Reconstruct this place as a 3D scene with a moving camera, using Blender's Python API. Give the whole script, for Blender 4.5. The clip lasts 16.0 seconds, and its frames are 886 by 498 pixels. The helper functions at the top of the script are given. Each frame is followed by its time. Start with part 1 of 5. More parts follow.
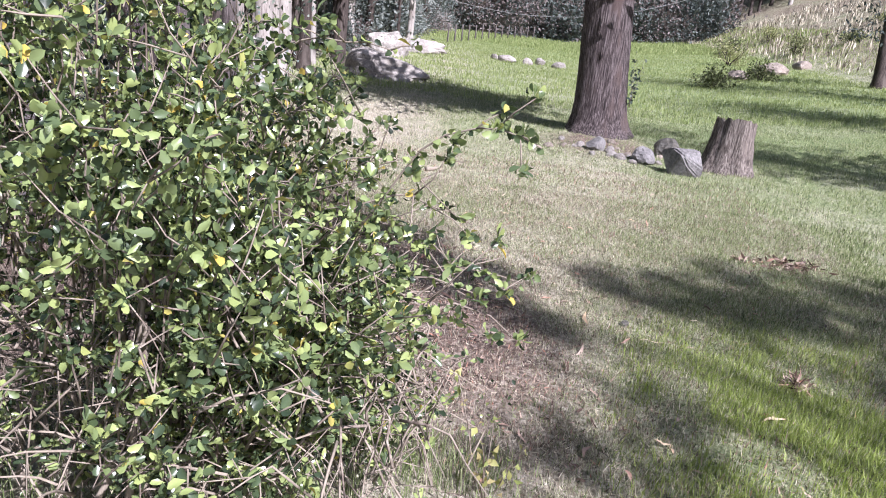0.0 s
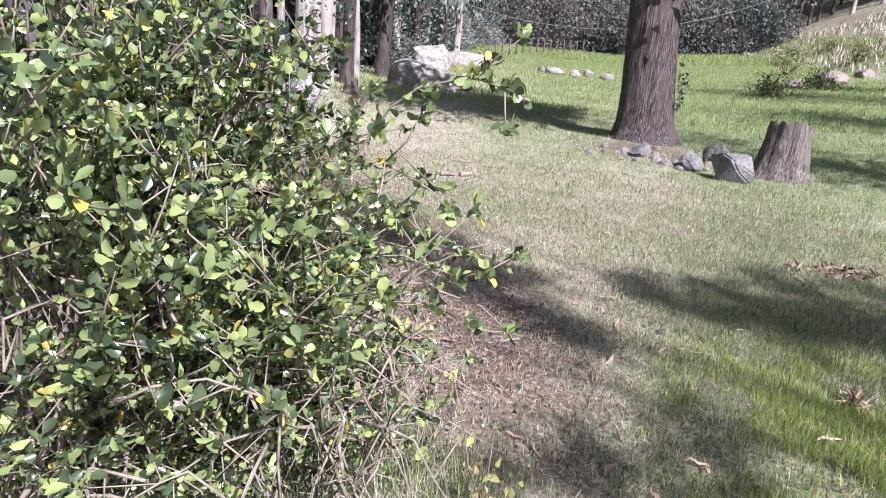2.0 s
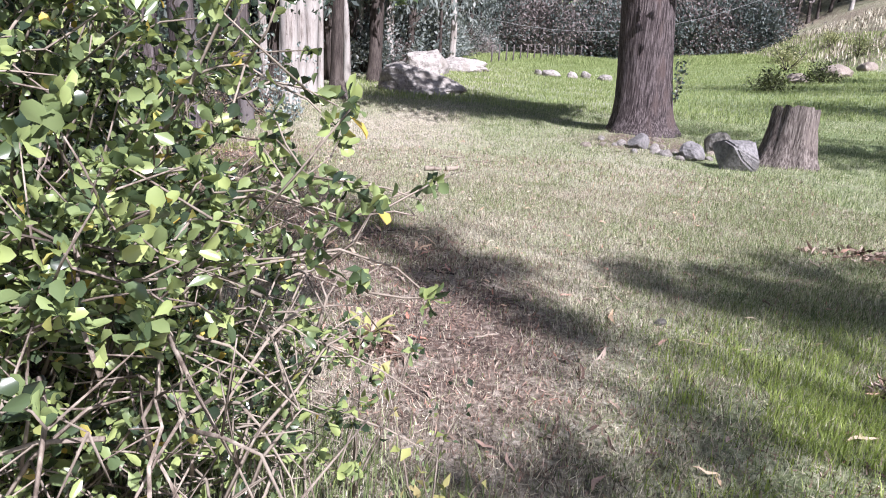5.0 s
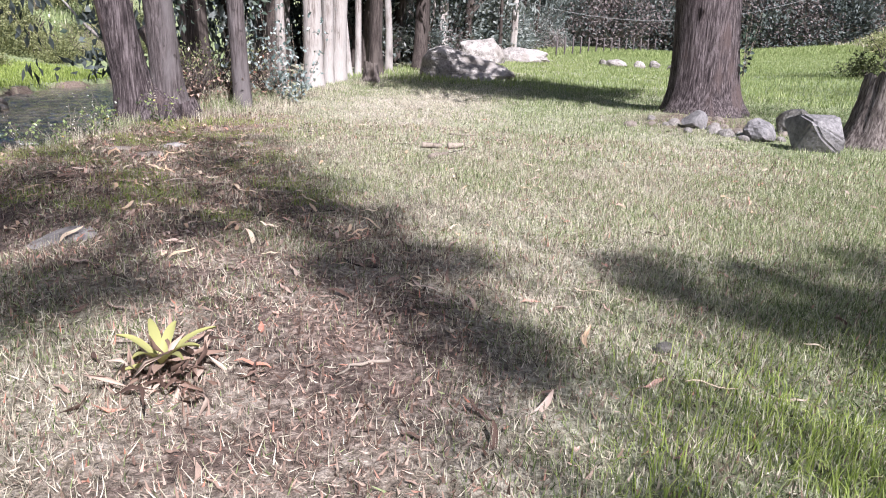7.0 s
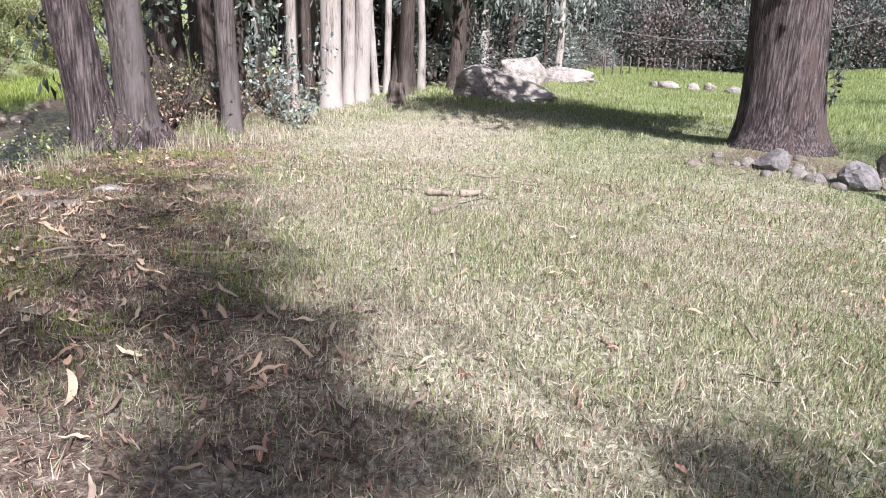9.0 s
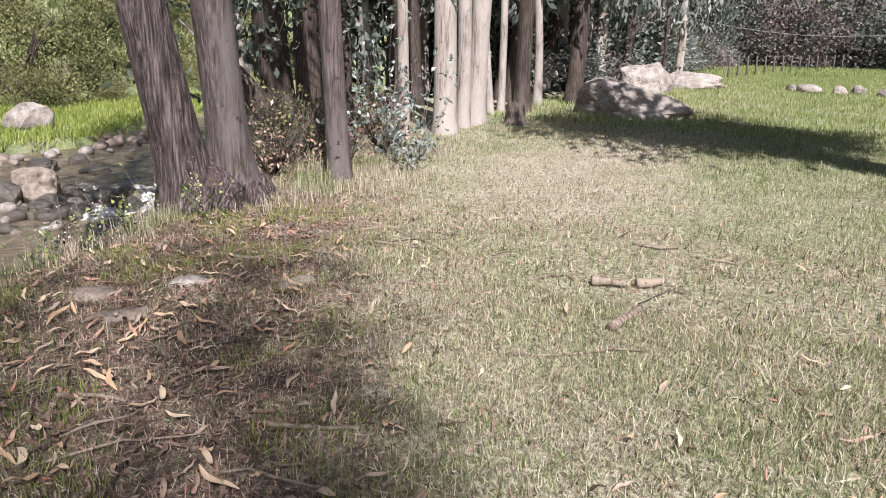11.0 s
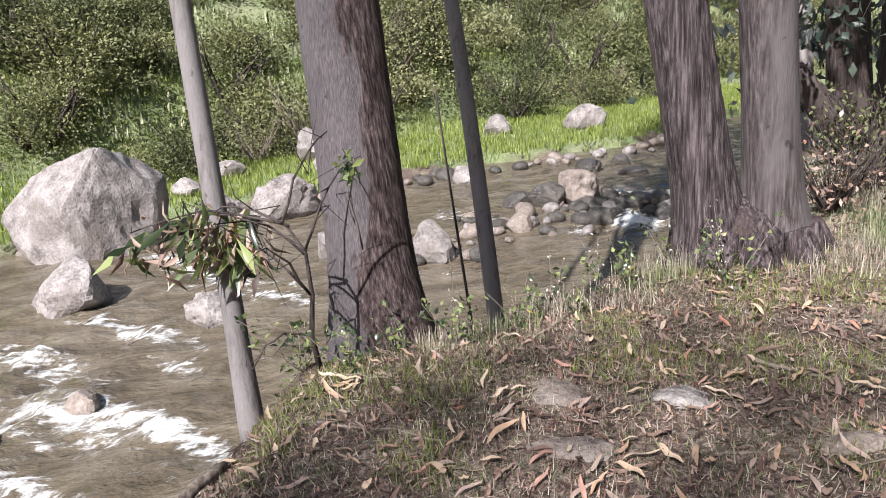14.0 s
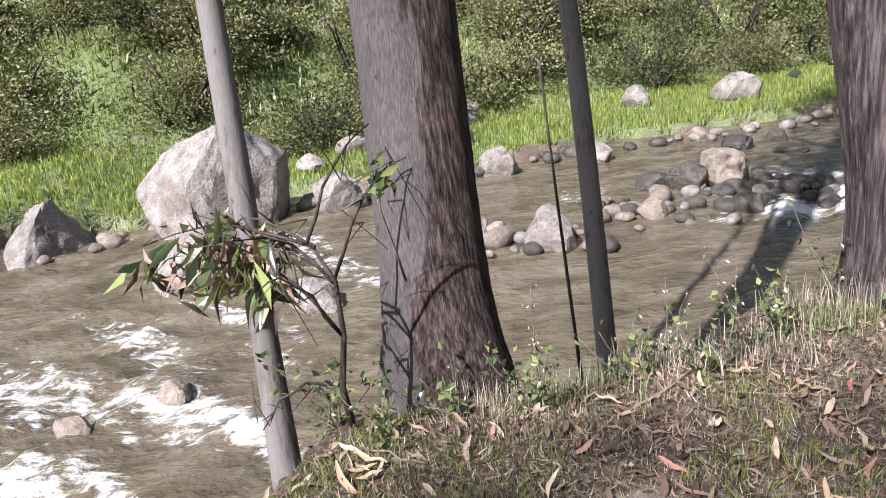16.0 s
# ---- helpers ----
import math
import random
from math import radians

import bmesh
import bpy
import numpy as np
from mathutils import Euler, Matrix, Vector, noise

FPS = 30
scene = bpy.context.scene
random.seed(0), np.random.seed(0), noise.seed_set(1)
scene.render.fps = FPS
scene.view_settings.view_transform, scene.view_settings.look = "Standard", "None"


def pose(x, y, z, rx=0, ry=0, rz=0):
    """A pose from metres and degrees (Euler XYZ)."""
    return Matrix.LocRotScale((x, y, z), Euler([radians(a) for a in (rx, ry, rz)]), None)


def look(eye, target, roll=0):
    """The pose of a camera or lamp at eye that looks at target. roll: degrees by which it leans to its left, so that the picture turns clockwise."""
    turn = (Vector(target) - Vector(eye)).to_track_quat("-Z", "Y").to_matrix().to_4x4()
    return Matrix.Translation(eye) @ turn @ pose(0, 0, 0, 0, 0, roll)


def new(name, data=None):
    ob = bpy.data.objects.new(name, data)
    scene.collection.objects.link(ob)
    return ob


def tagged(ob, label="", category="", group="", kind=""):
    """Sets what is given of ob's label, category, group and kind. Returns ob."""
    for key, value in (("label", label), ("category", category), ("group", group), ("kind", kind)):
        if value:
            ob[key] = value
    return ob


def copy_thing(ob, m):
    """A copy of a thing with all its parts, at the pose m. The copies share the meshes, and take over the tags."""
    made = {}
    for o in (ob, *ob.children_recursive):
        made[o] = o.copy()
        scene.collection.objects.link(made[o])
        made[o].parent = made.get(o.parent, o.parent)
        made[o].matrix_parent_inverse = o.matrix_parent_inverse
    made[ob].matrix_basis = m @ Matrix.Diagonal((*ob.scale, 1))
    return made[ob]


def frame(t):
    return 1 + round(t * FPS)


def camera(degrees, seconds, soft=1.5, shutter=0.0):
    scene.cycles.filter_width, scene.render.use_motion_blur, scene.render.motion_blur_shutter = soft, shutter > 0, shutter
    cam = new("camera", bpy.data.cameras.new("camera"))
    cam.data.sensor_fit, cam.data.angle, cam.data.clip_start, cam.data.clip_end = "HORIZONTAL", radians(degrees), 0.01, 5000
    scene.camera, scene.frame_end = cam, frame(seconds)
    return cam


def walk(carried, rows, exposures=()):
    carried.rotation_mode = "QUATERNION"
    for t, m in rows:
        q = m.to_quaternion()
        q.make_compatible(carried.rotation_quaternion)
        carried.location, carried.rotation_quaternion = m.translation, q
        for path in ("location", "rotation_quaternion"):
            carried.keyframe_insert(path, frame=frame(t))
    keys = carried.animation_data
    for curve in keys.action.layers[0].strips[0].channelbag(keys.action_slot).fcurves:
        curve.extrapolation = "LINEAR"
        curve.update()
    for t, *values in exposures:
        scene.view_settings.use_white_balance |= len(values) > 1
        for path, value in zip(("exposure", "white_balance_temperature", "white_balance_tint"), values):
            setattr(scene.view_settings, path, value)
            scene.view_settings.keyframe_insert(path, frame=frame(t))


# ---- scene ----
cam = camera(64.8, 16.0, 1.0)
PATH = [
    (0, (1.072, 2.363, 2.251), (0.952, 4.251, 1.604), 6.5),
    (0.5, (1.112, 2.407, 2.237), (0.967, 4.295, 1.592), 5.9),
    (1, (1.098, 2.498, 2.166), (0.923, 4.385, 1.526), 5.4),
    (1.5, (1.186, 2.546, 2.11), (0.921, 4.429, 1.488), 5.3),
    (2, (1.28, 2.674, 2.05), (1.014, 4.558, 1.433), 5.4),
    (2.5, (1.273, 2.794, 1.997), (1.019, 4.68, 1.381), 5.8),
    (3, (1.235, 2.822, 1.98), (0.977, 4.708, 1.365), 5.6),
    (3.5, (1.274, 2.808, 1.972), (1.012, 4.696, 1.364), 5.3),
    (4, (1.314, 2.872, 1.944), (1.056, 4.76, 1.336), 5.5),
    (4.5, (1.335, 3.017, 1.858), (1.073, 4.905, 1.251), 5.4),
    (5, (1.464, 3.229, 1.727), (1.178, 5.12, 1.141), 3.5),
    (5.2, (1.516, 3.317, 1.694), (1.217, 5.223, 1.167), 2.6),
    (7.3, (2.143, 5.064, 1.201), (1.649, 6.908, 0.604), 2.8),
    (7.5, (2.192, 5.181, 1.206), (1.699, 7.026, 0.612), 2.9),
    (8, (2.138, 5.55, 1.173), (1.587, 7.391, 0.618), 3.2),
    (8.2, (2.08, 5.754, 1.151), (1.483, 7.584, 0.608), 3.0),
    (10.3, (1.215, 7.726, 1.393), (0.61, 9.544, 0.821), 3.3),
    (10.5, (1.08, 7.798, 1.389), (0.467, 9.62, 0.84), 3.4),
    (11, (0.866, 7.979, 1.465), (0.0, 9.694, 0.907), 1.4),
    (11.5, (0.744, 8.179, 1.523), (-0.48, 9.655, 0.955), -2.1),
    (12, (0.545, 8.314, 1.512), (-0.923, 9.55, 0.951), -0.7),
    (12.5, (0.392, 8.485, 1.561), (-1.19, 9.574, 1.004), -0.2),
    (13, (0.267, 8.798, 1.562), (-1.435, 9.699, 1.022), -2.0),
    (13.5, (0.067, 8.991, 1.541), (-1.672, 9.822, 1.007), -2.7),
    (14, (-0.167, 9.109, 1.551), (-1.981, 9.754, 1.009), -4.6),
    (14.5, (-0.352, 9.352, 1.53), (-2.212, 9.849, 0.989), -6.3),
    (15, (-0.552, 9.555, 1.526), (-2.439, 9.94, 0.988), -7.0),
    (15.5, (-0.843, 9.648, 1.497), (-2.732, 9.976, 0.929), -6.6),
    (16, (-1.043, 9.716, 1.506), (-2.937, 9.981, 0.922), -6.3),
]
walk(cam, [(t, look(eye, target, roll)) for t, eye, target, roll in PATH], [(0, 1.3, 6050, 19), (9, 1.26, 6350, 15), (10.5, 0.97, 6800, 15), (13, 0.98, 6500, 14), (16, 1.1, 6450, 14)])

# ---- light ----
SUN_AZ = 310.0      # degrees from +x, where the sun stands
SUN_EL = 46.0
world = bpy.data.worlds.new("sky")
scene.world = world
world.use_nodes = True
wn = world.node_tree.nodes
sky = wn.new("ShaderNodeTexSky")
sky.sky_type = "NISHITA"
sky.sun_disc = False
sky.sun_elevation = radians(SUN_EL)
sky.sun_rotation = radians(90 - SUN_AZ)
sky.dust_density = 2.0
wn["Background"].inputs["Strength"].default_value = 0.058
world.node_tree.links.new(sky.outputs[0], wn["Background"].inputs["Color"])
sun = new("sun", bpy.data.lights.new("sun", "SUN"))
sun.data.energy = 5.0
sun.data.angle = radians(0.6)
sun.data.color = (1.0, 0.982, 0.968)
sdir = Vector((math.cos(radians(SUN_AZ)) * math.cos(radians(SUN_EL)), math.sin(radians(SUN_AZ)) * math.cos(radians(SUN_EL)), math.sin(radians(SUN_EL))))
sun.matrix_world = look(sdir * 60, (0, 0, 0))

# ---- materials ----
rng = np.random.default_rng(7)


class Nodes:
    """A small builder of node materials."""

    def __init__(self, name):
        self.mat = bpy.data.materials.new(name)
        self.mat.use_nodes = True
        self.tree = self.mat.node_tree
        self.bsdf = self.tree.nodes["Principled BSDF"]
        self.out = self.tree.nodes["Material Output"]

    def add(self, kind, **values):
        n = self.tree.nodes.new(kind)
        for k, v in values.items():
            n.inputs[k].default_value = v
        return n

    def link(self, a, b):
        self.tree.links.new(a, b)

    def noise(self, scale, detail=4.0, rough=0.55, stretch=None, coord="Object"):
        tc = self.add("ShaderNodeTexCoord")
        n = self.add("ShaderNodeTexNoise", Scale=scale, Detail=detail, Roughness=rough)
        if coord == "World":
            src = self.add("ShaderNodeNewGeometry").outputs["Position"]
        else:
            src = tc.outputs[coord]
        if stretch:
            m = self.add("ShaderNodeMapping")
            m.inputs["Scale"].default_value = stretch
            self.link(src, m.inputs["Vector"])
            src = m.outputs[0]
        self.link(src, n.inputs["Vector"])
        return n.outputs["Fac"]

    def ramp(self, fac, stops):
        r = self.add("ShaderNodeValToRGB")
        els = r.color_ramp.elements
        while len(els) < len(stops):
            els.new(0.5)
        for e, (p, c) in zip(els, stops):
            e.position, e.color = p, (*c, 1)
        self.link(fac, r.inputs[0])
        return r.outputs[0]

    def mix(self, fac, a, b, blend="MIX"):
        m = self.tree.nodes.new("ShaderNodeMix")
        m.data_type, m.blend_type = "RGBA", blend
        for sock, v in ((m.inputs[0], fac), (m.inputs[6], a), (m.inputs[7], b)):
            if isinstance(v, (int, float)):
                sock.default_value = v
            elif isinstance(v, tuple):
                sock.default_value = (*v, 1)
            else:
                self.link(v, sock)
        return m.outputs[2]

    def math(self, op, a, b=0.0, clamp=False):
        m = self.tree.nodes.new("ShaderNodeMath")
        m.operation, m.use_clamp = op, clamp
        for sock, v in ((m.inputs[0], a), (m.inputs[1], b)):
            if isinstance(v, (int, float)):
                sock.default_value = v
            else:
                self.link(v, sock)
        return m.outputs[0]

    def attr(self, name):
        a = self.add("ShaderNodeAttribute")
        a.attribute_name = name
        return a.outputs["Fac"]

    def island(self):
        return self.add("ShaderNodeNewGeometry").outputs["Random Per Island"]

    def object_random(self):
        return self.add("ShaderNodeObjectInfo").outputs["Random"]

    def bump(self, height, strength=0.5, distance=0.02):
        b = self.add("ShaderNodeBump", Strength=strength, Distance=distance)
        self.link(height, b.inputs["Height"])
        self.link(b.outputs[0], self.bsdf.inputs["Normal"])

    def done(self, colour=None, rough=0.9, spec=0.3):
        if colour is not None:
            if isinstance(colour, tuple):
                self.bsdf.inputs["Base Color"].default_value = (*colour, 1)
            else:
                self.link(colour, self.bsdf.inputs["Base Color"])
        if isinstance(rough, (int, float)):
            self.bsdf.inputs["Roughness"].default_value = rough
        else:
            self.link(rough, self.bsdf.inputs["Roughness"])
        self.bsdf.inputs["Specular IOR Level"].default_value = spec
        return self.mat


def leaf_material(name, stops, through_light=0.35, rough=0.45, spec=0.4, by_object=False):
    """Foliage: colour varies from leaf to leaf, some light passes through."""
    n = Nodes(name)
    fac = n.island()
    if by_object:
        fac = n.math("ADD", n.math("MULTIPLY", fac, 0.45), n.math("MULTIPLY", n.object_random(), 0.55))
    col = n.ramp(fac, stops)
    mat = n.done(col, rough, spec)
    tr = n.add("ShaderNodeBsdfTranslucent")
    n.link(n.mix(1.0, col, (1.0, 1.0, 0.75), "MULTIPLY"), tr.inputs["Color"])
    mx = n.add("ShaderNodeMixShader", Fac=through_light)
    n.link(n.bsdf.outputs[0], mx.inputs[1])
    n.link(tr.outputs[0], mx.inputs[2])
    n.link(mx.outputs[0], n.out.inputs["Surface"])
    return mat


def bark_material(name, dark, mid, light, patch, patch_amount=0.5, relief=0.012):
    """Bark: long vertical fibres, smooth peeled patches, stains."""
    n = Nodes(name)
    fibre = n.noise(13, 6, 0.68, (3.2, 3.2, 0.2))
    fine = n.noise(40, 4, 0.6, (3.0, 3.0, 0.18))
    big = n.noise(1.7, 4, 0.6, (1.6, 1.6, 0.45))
    spots = n.noise(14, 3, 0.5, (1, 1, 0.7))
    col = n.ramp(fibre, [(0.36, dark), (0.5, mid), (0.64, light)])
    pf = n.ramp(big, [(patch_amount - 0.06, (0, 0, 0)), (patch_amount + 0.06, (1, 1, 1))])
    col = n.mix(pf, col, n.mix(n.math("MULTIPLY", fine, 0.5), patch, mid))
    col = n.mix(n.ramp(spots, [(0.68, (0, 0, 0)), (0.74, (0.7, 0.7, 0.7))]), col, dark)
    col = n.mix(n.math("MULTIPLY", fine, 0.55), col, dark)
    n.bump(n.math("ADD", n.math("MULTIPLY", fibre, 0.8), n.math("MULTIPLY", fine, 0.5)), 0.8, relief)
    return n.done(col, 0.88, 0.2)


def rock_material(name, dark, mid, light, stain, wet=0.8):
    n = Nodes(name)
    a = n.noise(2.2, 8, 0.62)
    b = n.noise(18, 6, 0.65)
    c = n.noise(0.9, 3, 0.5)
    col = n.ramp(n.math("ADD", n.math("MULTIPLY", a, 0.6), n.math("MULTIPLY", b, 0.4)), [(0.34, dark), (0.5, mid), (0.66, light)])
    col = n.mix(n.ramp(c, [(0.55, (0, 0, 0)), (0.68, (0.75, 0.75, 0.75))]), col, stain)
    pits = n.noise(5.5, 5, 0.7)
    col = n.mix(n.ramp(pits, [(0.62, (0, 0, 0)), (0.68, (0.85, 0.85, 0.85))]), col, dark)
    col = n.mix(n.math("MULTIPLY", n.object_random(), 0.3), col, dark)
    n.bump(n.math("ADD", a, n.math("MULTIPLY", b, 0.6)), 0.9, 0.05)
    return n.done(col, wet, 0.35)


def ground_material():
    n = Nodes("ground_soil_and_turf")
    big = n.noise(0.55, 5, 0.6, coord="World")
    mid = n.noise(3.2, 6, 0.65, coord="World")
    fine = n.noise(28, 6, 0.7, coord="World")
    grit = n.noise(110, 3, 0.6, coord="World")
    straw = n.ramp(fine, [(0.3, (0.1, 0.082, 0.065)), (0.48, (0.36, 0.315, 0.255)), (0.68, (0.68, 0.63, 0.55))])
    green = n.ramp(fine, [(0.3, (0.045, 0.06, 0.026)), (0.5, (0.165, 0.21, 0.095)), (0.7, (0.36, 0.4, 0.22))])
    soil = n.ramp(fine, [(0.32, (0.03, 0.022, 0.02)), (0.5, (0.145, 0.105, 0.088)), (0.68, (0.37, 0.295, 0.25))])
    gf = n.math("ADD", n.attr("green"), n.math("MULTIPLY", n.math("SUBTRACT", n.math("ADD", n.math("MULTIPLY", big, 0.5), n.math("MULTIPLY", mid, 0.5)), 0.5), 2.6), True)
    sf = n.math("ADD", n.attr("soil"), n.math("MULTIPLY", n.math("SUBTRACT", mid, 0.5), 2.0), True)
    col = n.mix(gf, straw, green)
    col = n.mix(sf, col, soil)
    n.bump(n.math("ADD", n.math("MULTIPLY", fine, 1.0), n.math("MULTIPLY", grit, 0.6)), 1.0, 0.03)
    return n.done(col, 0.95, 0.15)


def water_material():
    n = Nodes("river_water")
    a = n.noise(1.5, 5, 0.55, (1.5, 0.7, 1), "World")
    b = n.noise(5, 4, 0.55, (1.6, 0.8, 1), "World")
    speck = n.noise(3.5, 10, 0.72, (2.0, 0.9, 1), "World")
    body = n.ramp(a, [(0.3, (0.07, 0.056, 0.038)), (0.5, (0.12, 0.098, 0.069)), (0.7, (0.165, 0.143, 0.11))])
    foam = n.ramp(n.math("ADD", n.attr("foam"), n.math("MULTIPLY", n.math("SUBTRACT", speck, 0.5), 2.0)), [(0.4, (0, 0, 0)), (0.8, (1, 1, 1))])
    col = n.mix(foam, body, (0.8, 0.82, 0.82))
    n.bump(n.math("ADD", a, n.math("MULTIPLY", b, 0.45)), 0.8, 0.24)
    rough = n.math("ADD", n.math("MULTIPLY", foam, 0.5), 0.06)
    return n.done(col, rough, 0.5)


def peeled_material(name):
    """Smooth grey bark left of a ragged seam, dark red-brown fibres beyond it; the sunlit and shaded sides are coloured
    into the same split.
    """
    n = Nodes(name)
    fibre = n.noise(15, 6, 0.68, (3.2, 3.2, 0.16))
    fine = n.noise(46, 4, 0.6, (3.0, 3.0, 0.16))
    edge = n.noise(3.0, 4, 0.6, (1.2, 1.2, 0.3))
    spots = n.noise(15, 3, 0.5, (1, 1, 0.7))
    grey = n.ramp(fine, [(0.3, (0.055, 0.048, 0.051)), (0.5, (0.095, 0.084, 0.088)), (0.72, (0.155, 0.138, 0.143))])
    grey = n.mix(n.ramp(fibre, [(0.6, (0, 0, 0)), (0.68, (0.8, 0.8, 0.8))]), grey, (0.06, 0.04, 0.038))
    brown = n.ramp(fibre, [(0.36, (0.012, 0.008, 0.008)), (0.5, (0.06, 0.042, 0.041)), (0.66, (0.16, 0.122, 0.118))])
    xyz = n.add("ShaderNodeSeparateXYZ")
    n.link(n.add("ShaderNodeTexCoord").outputs["Object"], xyz.inputs[0])
    seam = n.math("ADD", n.math("MULTIPLY", xyz.outputs[1], 3.0), n.math("MULTIPLY", n.math("SUBTRACT", edge, 0.5), 1.6))
    low = n.math("MULTIPLY", n.math("SUBTRACT", 0.9, xyz.outputs[2]), 0.5, True)
    f = n.ramp(n.math("ADD", n.math("ADD", seam, low), 0.52), [(0.44, (0, 0, 0)), (0.54, (1, 1, 1))])
    col = n.mix(f, grey, brown)
    col = n.mix(n.ramp(spots, [(0.68, (0, 0, 0)), (0.74, (0.7, 0.7, 0.7))]), col, (0.03, 0.022, 0.02))
    n.bump(n.math("ADD", n.math("MULTIPLY", fibre, n.math("ADD", n.math("MULTIPLY", f, 0.8), 0.15)), n.math("MULTIPLY", fine, 0.35)), 0.8, 0.03)
    return n.done(col, 0.85, 0.2)


GROUND = ground_material()
WATER = water_material()
BARK_RED = bark_material("fibrous_red_grey_bark", (0.014, 0.01, 0.011), (0.082, 0.064, 0.066), (0.24, 0.2, 0.205), (0.125, 0.088, 0.082), 0.62, 0.05)
BARK_GREY = bark_material("grey_eucalypt_bark", (0.028, 0.022, 0.022), (0.1, 0.082, 0.083), (0.2, 0.172, 0.172), (0.185, 0.165, 0.168), 0.5, 0.018)
BARK_PEELED_SHADED = peeled_material("half_peeled_lit_and_shaded_bark")
BARK_SLIM = bark_material("slim_grey_bark", (0.055, 0.048, 0.046), (0.19, 0.172, 0.168), (0.29, 0.268, 0.262), (0.27, 0.252, 0.25), 0.46, 0.006)
BARK_PALE = bark_material("pale_smooth_bark", (0.1, 0.082, 0.074), (0.3, 0.265, 0.25), (0.42, 0.385, 0.37), (0.45, 0.42, 0.405), 0.45, 0.006)
BARK_DARK = bark_material("dark_forest_bark", (0.02, 0.015, 0.014), (0.06, 0.047, 0.043), (0.12, 0.097, 0.09), (0.14, 0.115, 0.105), 0.55, 0.015)
WOOD_CUT = bark_material("weathered_stump_wood", (0.03, 0.023, 0.022), (0.15, 0.123, 0.113), (0.34, 0.295, 0.275), (0.22, 0.18, 0.165), 0.6, 0.03)
TWIG = bark_material("dry_twig_bark", (0.07, 0.052, 0.043), (0.2, 0.162, 0.135), (0.38, 0.33, 0.28), (0.34, 0.29, 0.24), 0.5, 0.003)
ROCK = rock_material("pale_river_rock", (0.075, 0.066, 0.06), (0.29, 0.262, 0.25), (0.5, 0.465, 0.45), (0.17, 0.145, 0.125))
ROCK_FIELD = rock_material("purplish_field_rock", (0.055, 0.05, 0.052), (0.175, 0.165, 0.17), (0.33, 0.312, 0.315), (0.09, 0.08, 0.078))
ROCK_WARM = rock_material("warm_river_rock", (0.1, 0.08, 0.068), (0.26, 0.215, 0.185), (0.42, 0.365, 0.325), (0.14, 0.115, 0.095), 0.6)
ROCK_WET = rock_material("wet_dark_rock", (0.03, 0.028, 0.026), (0.085, 0.078, 0.07), (0.16, 0.145, 0.13), (0.06, 0.05, 0.04), 0.35)
# upper stops colour in sunlit leaves, the darkest stop the shaded ones
BUSH_LEAF = leaf_material("glossy_shrub_leaf", [(0.0, (0.026, 0.042, 0.026)), (0.33, (0.095, 0.135, 0.065)), (0.64, (0.235, 0.295, 0.125)), (0.97, (0.36, 0.42, 0.16)), (1.0, (0.6, 0.43, 0.1))], 0.35, 0.27, 0.8)
HILL_LEAF = leaf_material("hillside_shrub_leaf", [(0.0, (0.04, 0.05, 0.026)), (0.3, (0.1, 0.115, 0.055)), (0.6, (0.23, 0.245, 0.115)), (0.88, (0.34, 0.335, 0.18)), (1.0, (0.33, 0.3, 0.25))], 0.3, 0.6, 0.25, True)
GUM_LEAF = leaf_material("blue_green_gum_leaf", [(0.0, (0.02, 0.032, 0.026)), (0.5, (0.055, 0.08, 0.06)), (0.85, (0.12, 0.15, 0.12)), (1.0, (0.22, 0.25, 0.22))], 0.25, 0.45, 0.4)
FOREST_LEAF = leaf_material("dark_forest_leaf", [(0.0, (0.03, 0.04, 0.038)), (0.4, (0.1, 0.12, 0.115)), (0.8, (0.23, 0.25, 0.24)), (1.0, (0.36, 0.36, 0.355))], 0.25, 0.55, 0.3, True)
GRASS = leaf_material("turf_blade", [(0.0, (0.045, 0.066, 0.026)), (0.4, (0.17, 0.215, 0.09)), (0.75, (0.34, 0.385, 0.2)), (1.0, (0.64, 0.61, 0.48))], 0.35, 0.7, 0.2)
STRAW = leaf_material("dry_grass_blade", [(0.0, (0.08, 0.064, 0.05)), (0.45, (0.34, 0.295, 0.24)), (0.8, (0.56, 0.505, 0.41)), (1.0, (0.68, 0.64, 0.54))], 0.25, 0.8, 0.15)
MEADOW = leaf_material("lush_meadow_blade", [(0.0, (0.15, 0.2, 0.045)), (0.5, (0.26, 0.33, 0.08)), (1.0, (0.44, 0.49, 0.19))], 0.45, 0.7, 0.2)
FIELD = leaf_material("pale_green_field_blade", [(0.0, (0.17, 0.22, 0.085)), (0.5, (0.27, 0.33, 0.14)), (1.0, (0.44, 0.47, 0.26))], 0.5, 0.8, 0.1)
SAPLING_LEAF = leaf_material("pale_blue_sapling_leaf", [(0.0, (0.07, 0.1, 0.095)), (0.5, (0.2, 0.25, 0.245)), (1.0, (0.44, 0.49, 0.49))], 0.25, 0.4, 0.5)
LITTER = leaf_material("fallen_gum_leaf", [(0.0, (0.045, 0.028, 0.022)), (0.3, (0.16, 0.1, 0.078)), (0.6, (0.28, 0.195, 0.155)), (0.88, (0.42, 0.325, 0.27)), (1.0, (0.42, 0.19, 0.135))], 0.1, 0.55, 0.35)
LITTER_ONE = leaf_material("fallen_gum_leaf_single", [(0.0, (0.3, 0.17, 0.1)), (0.45, (0.48, 0.34, 0.23)), (0.8, (0.6, 0.49, 0.37)), (1.0, (0.44, 0.22, 0.15))], 0.1, 0.5, 0.4, True)
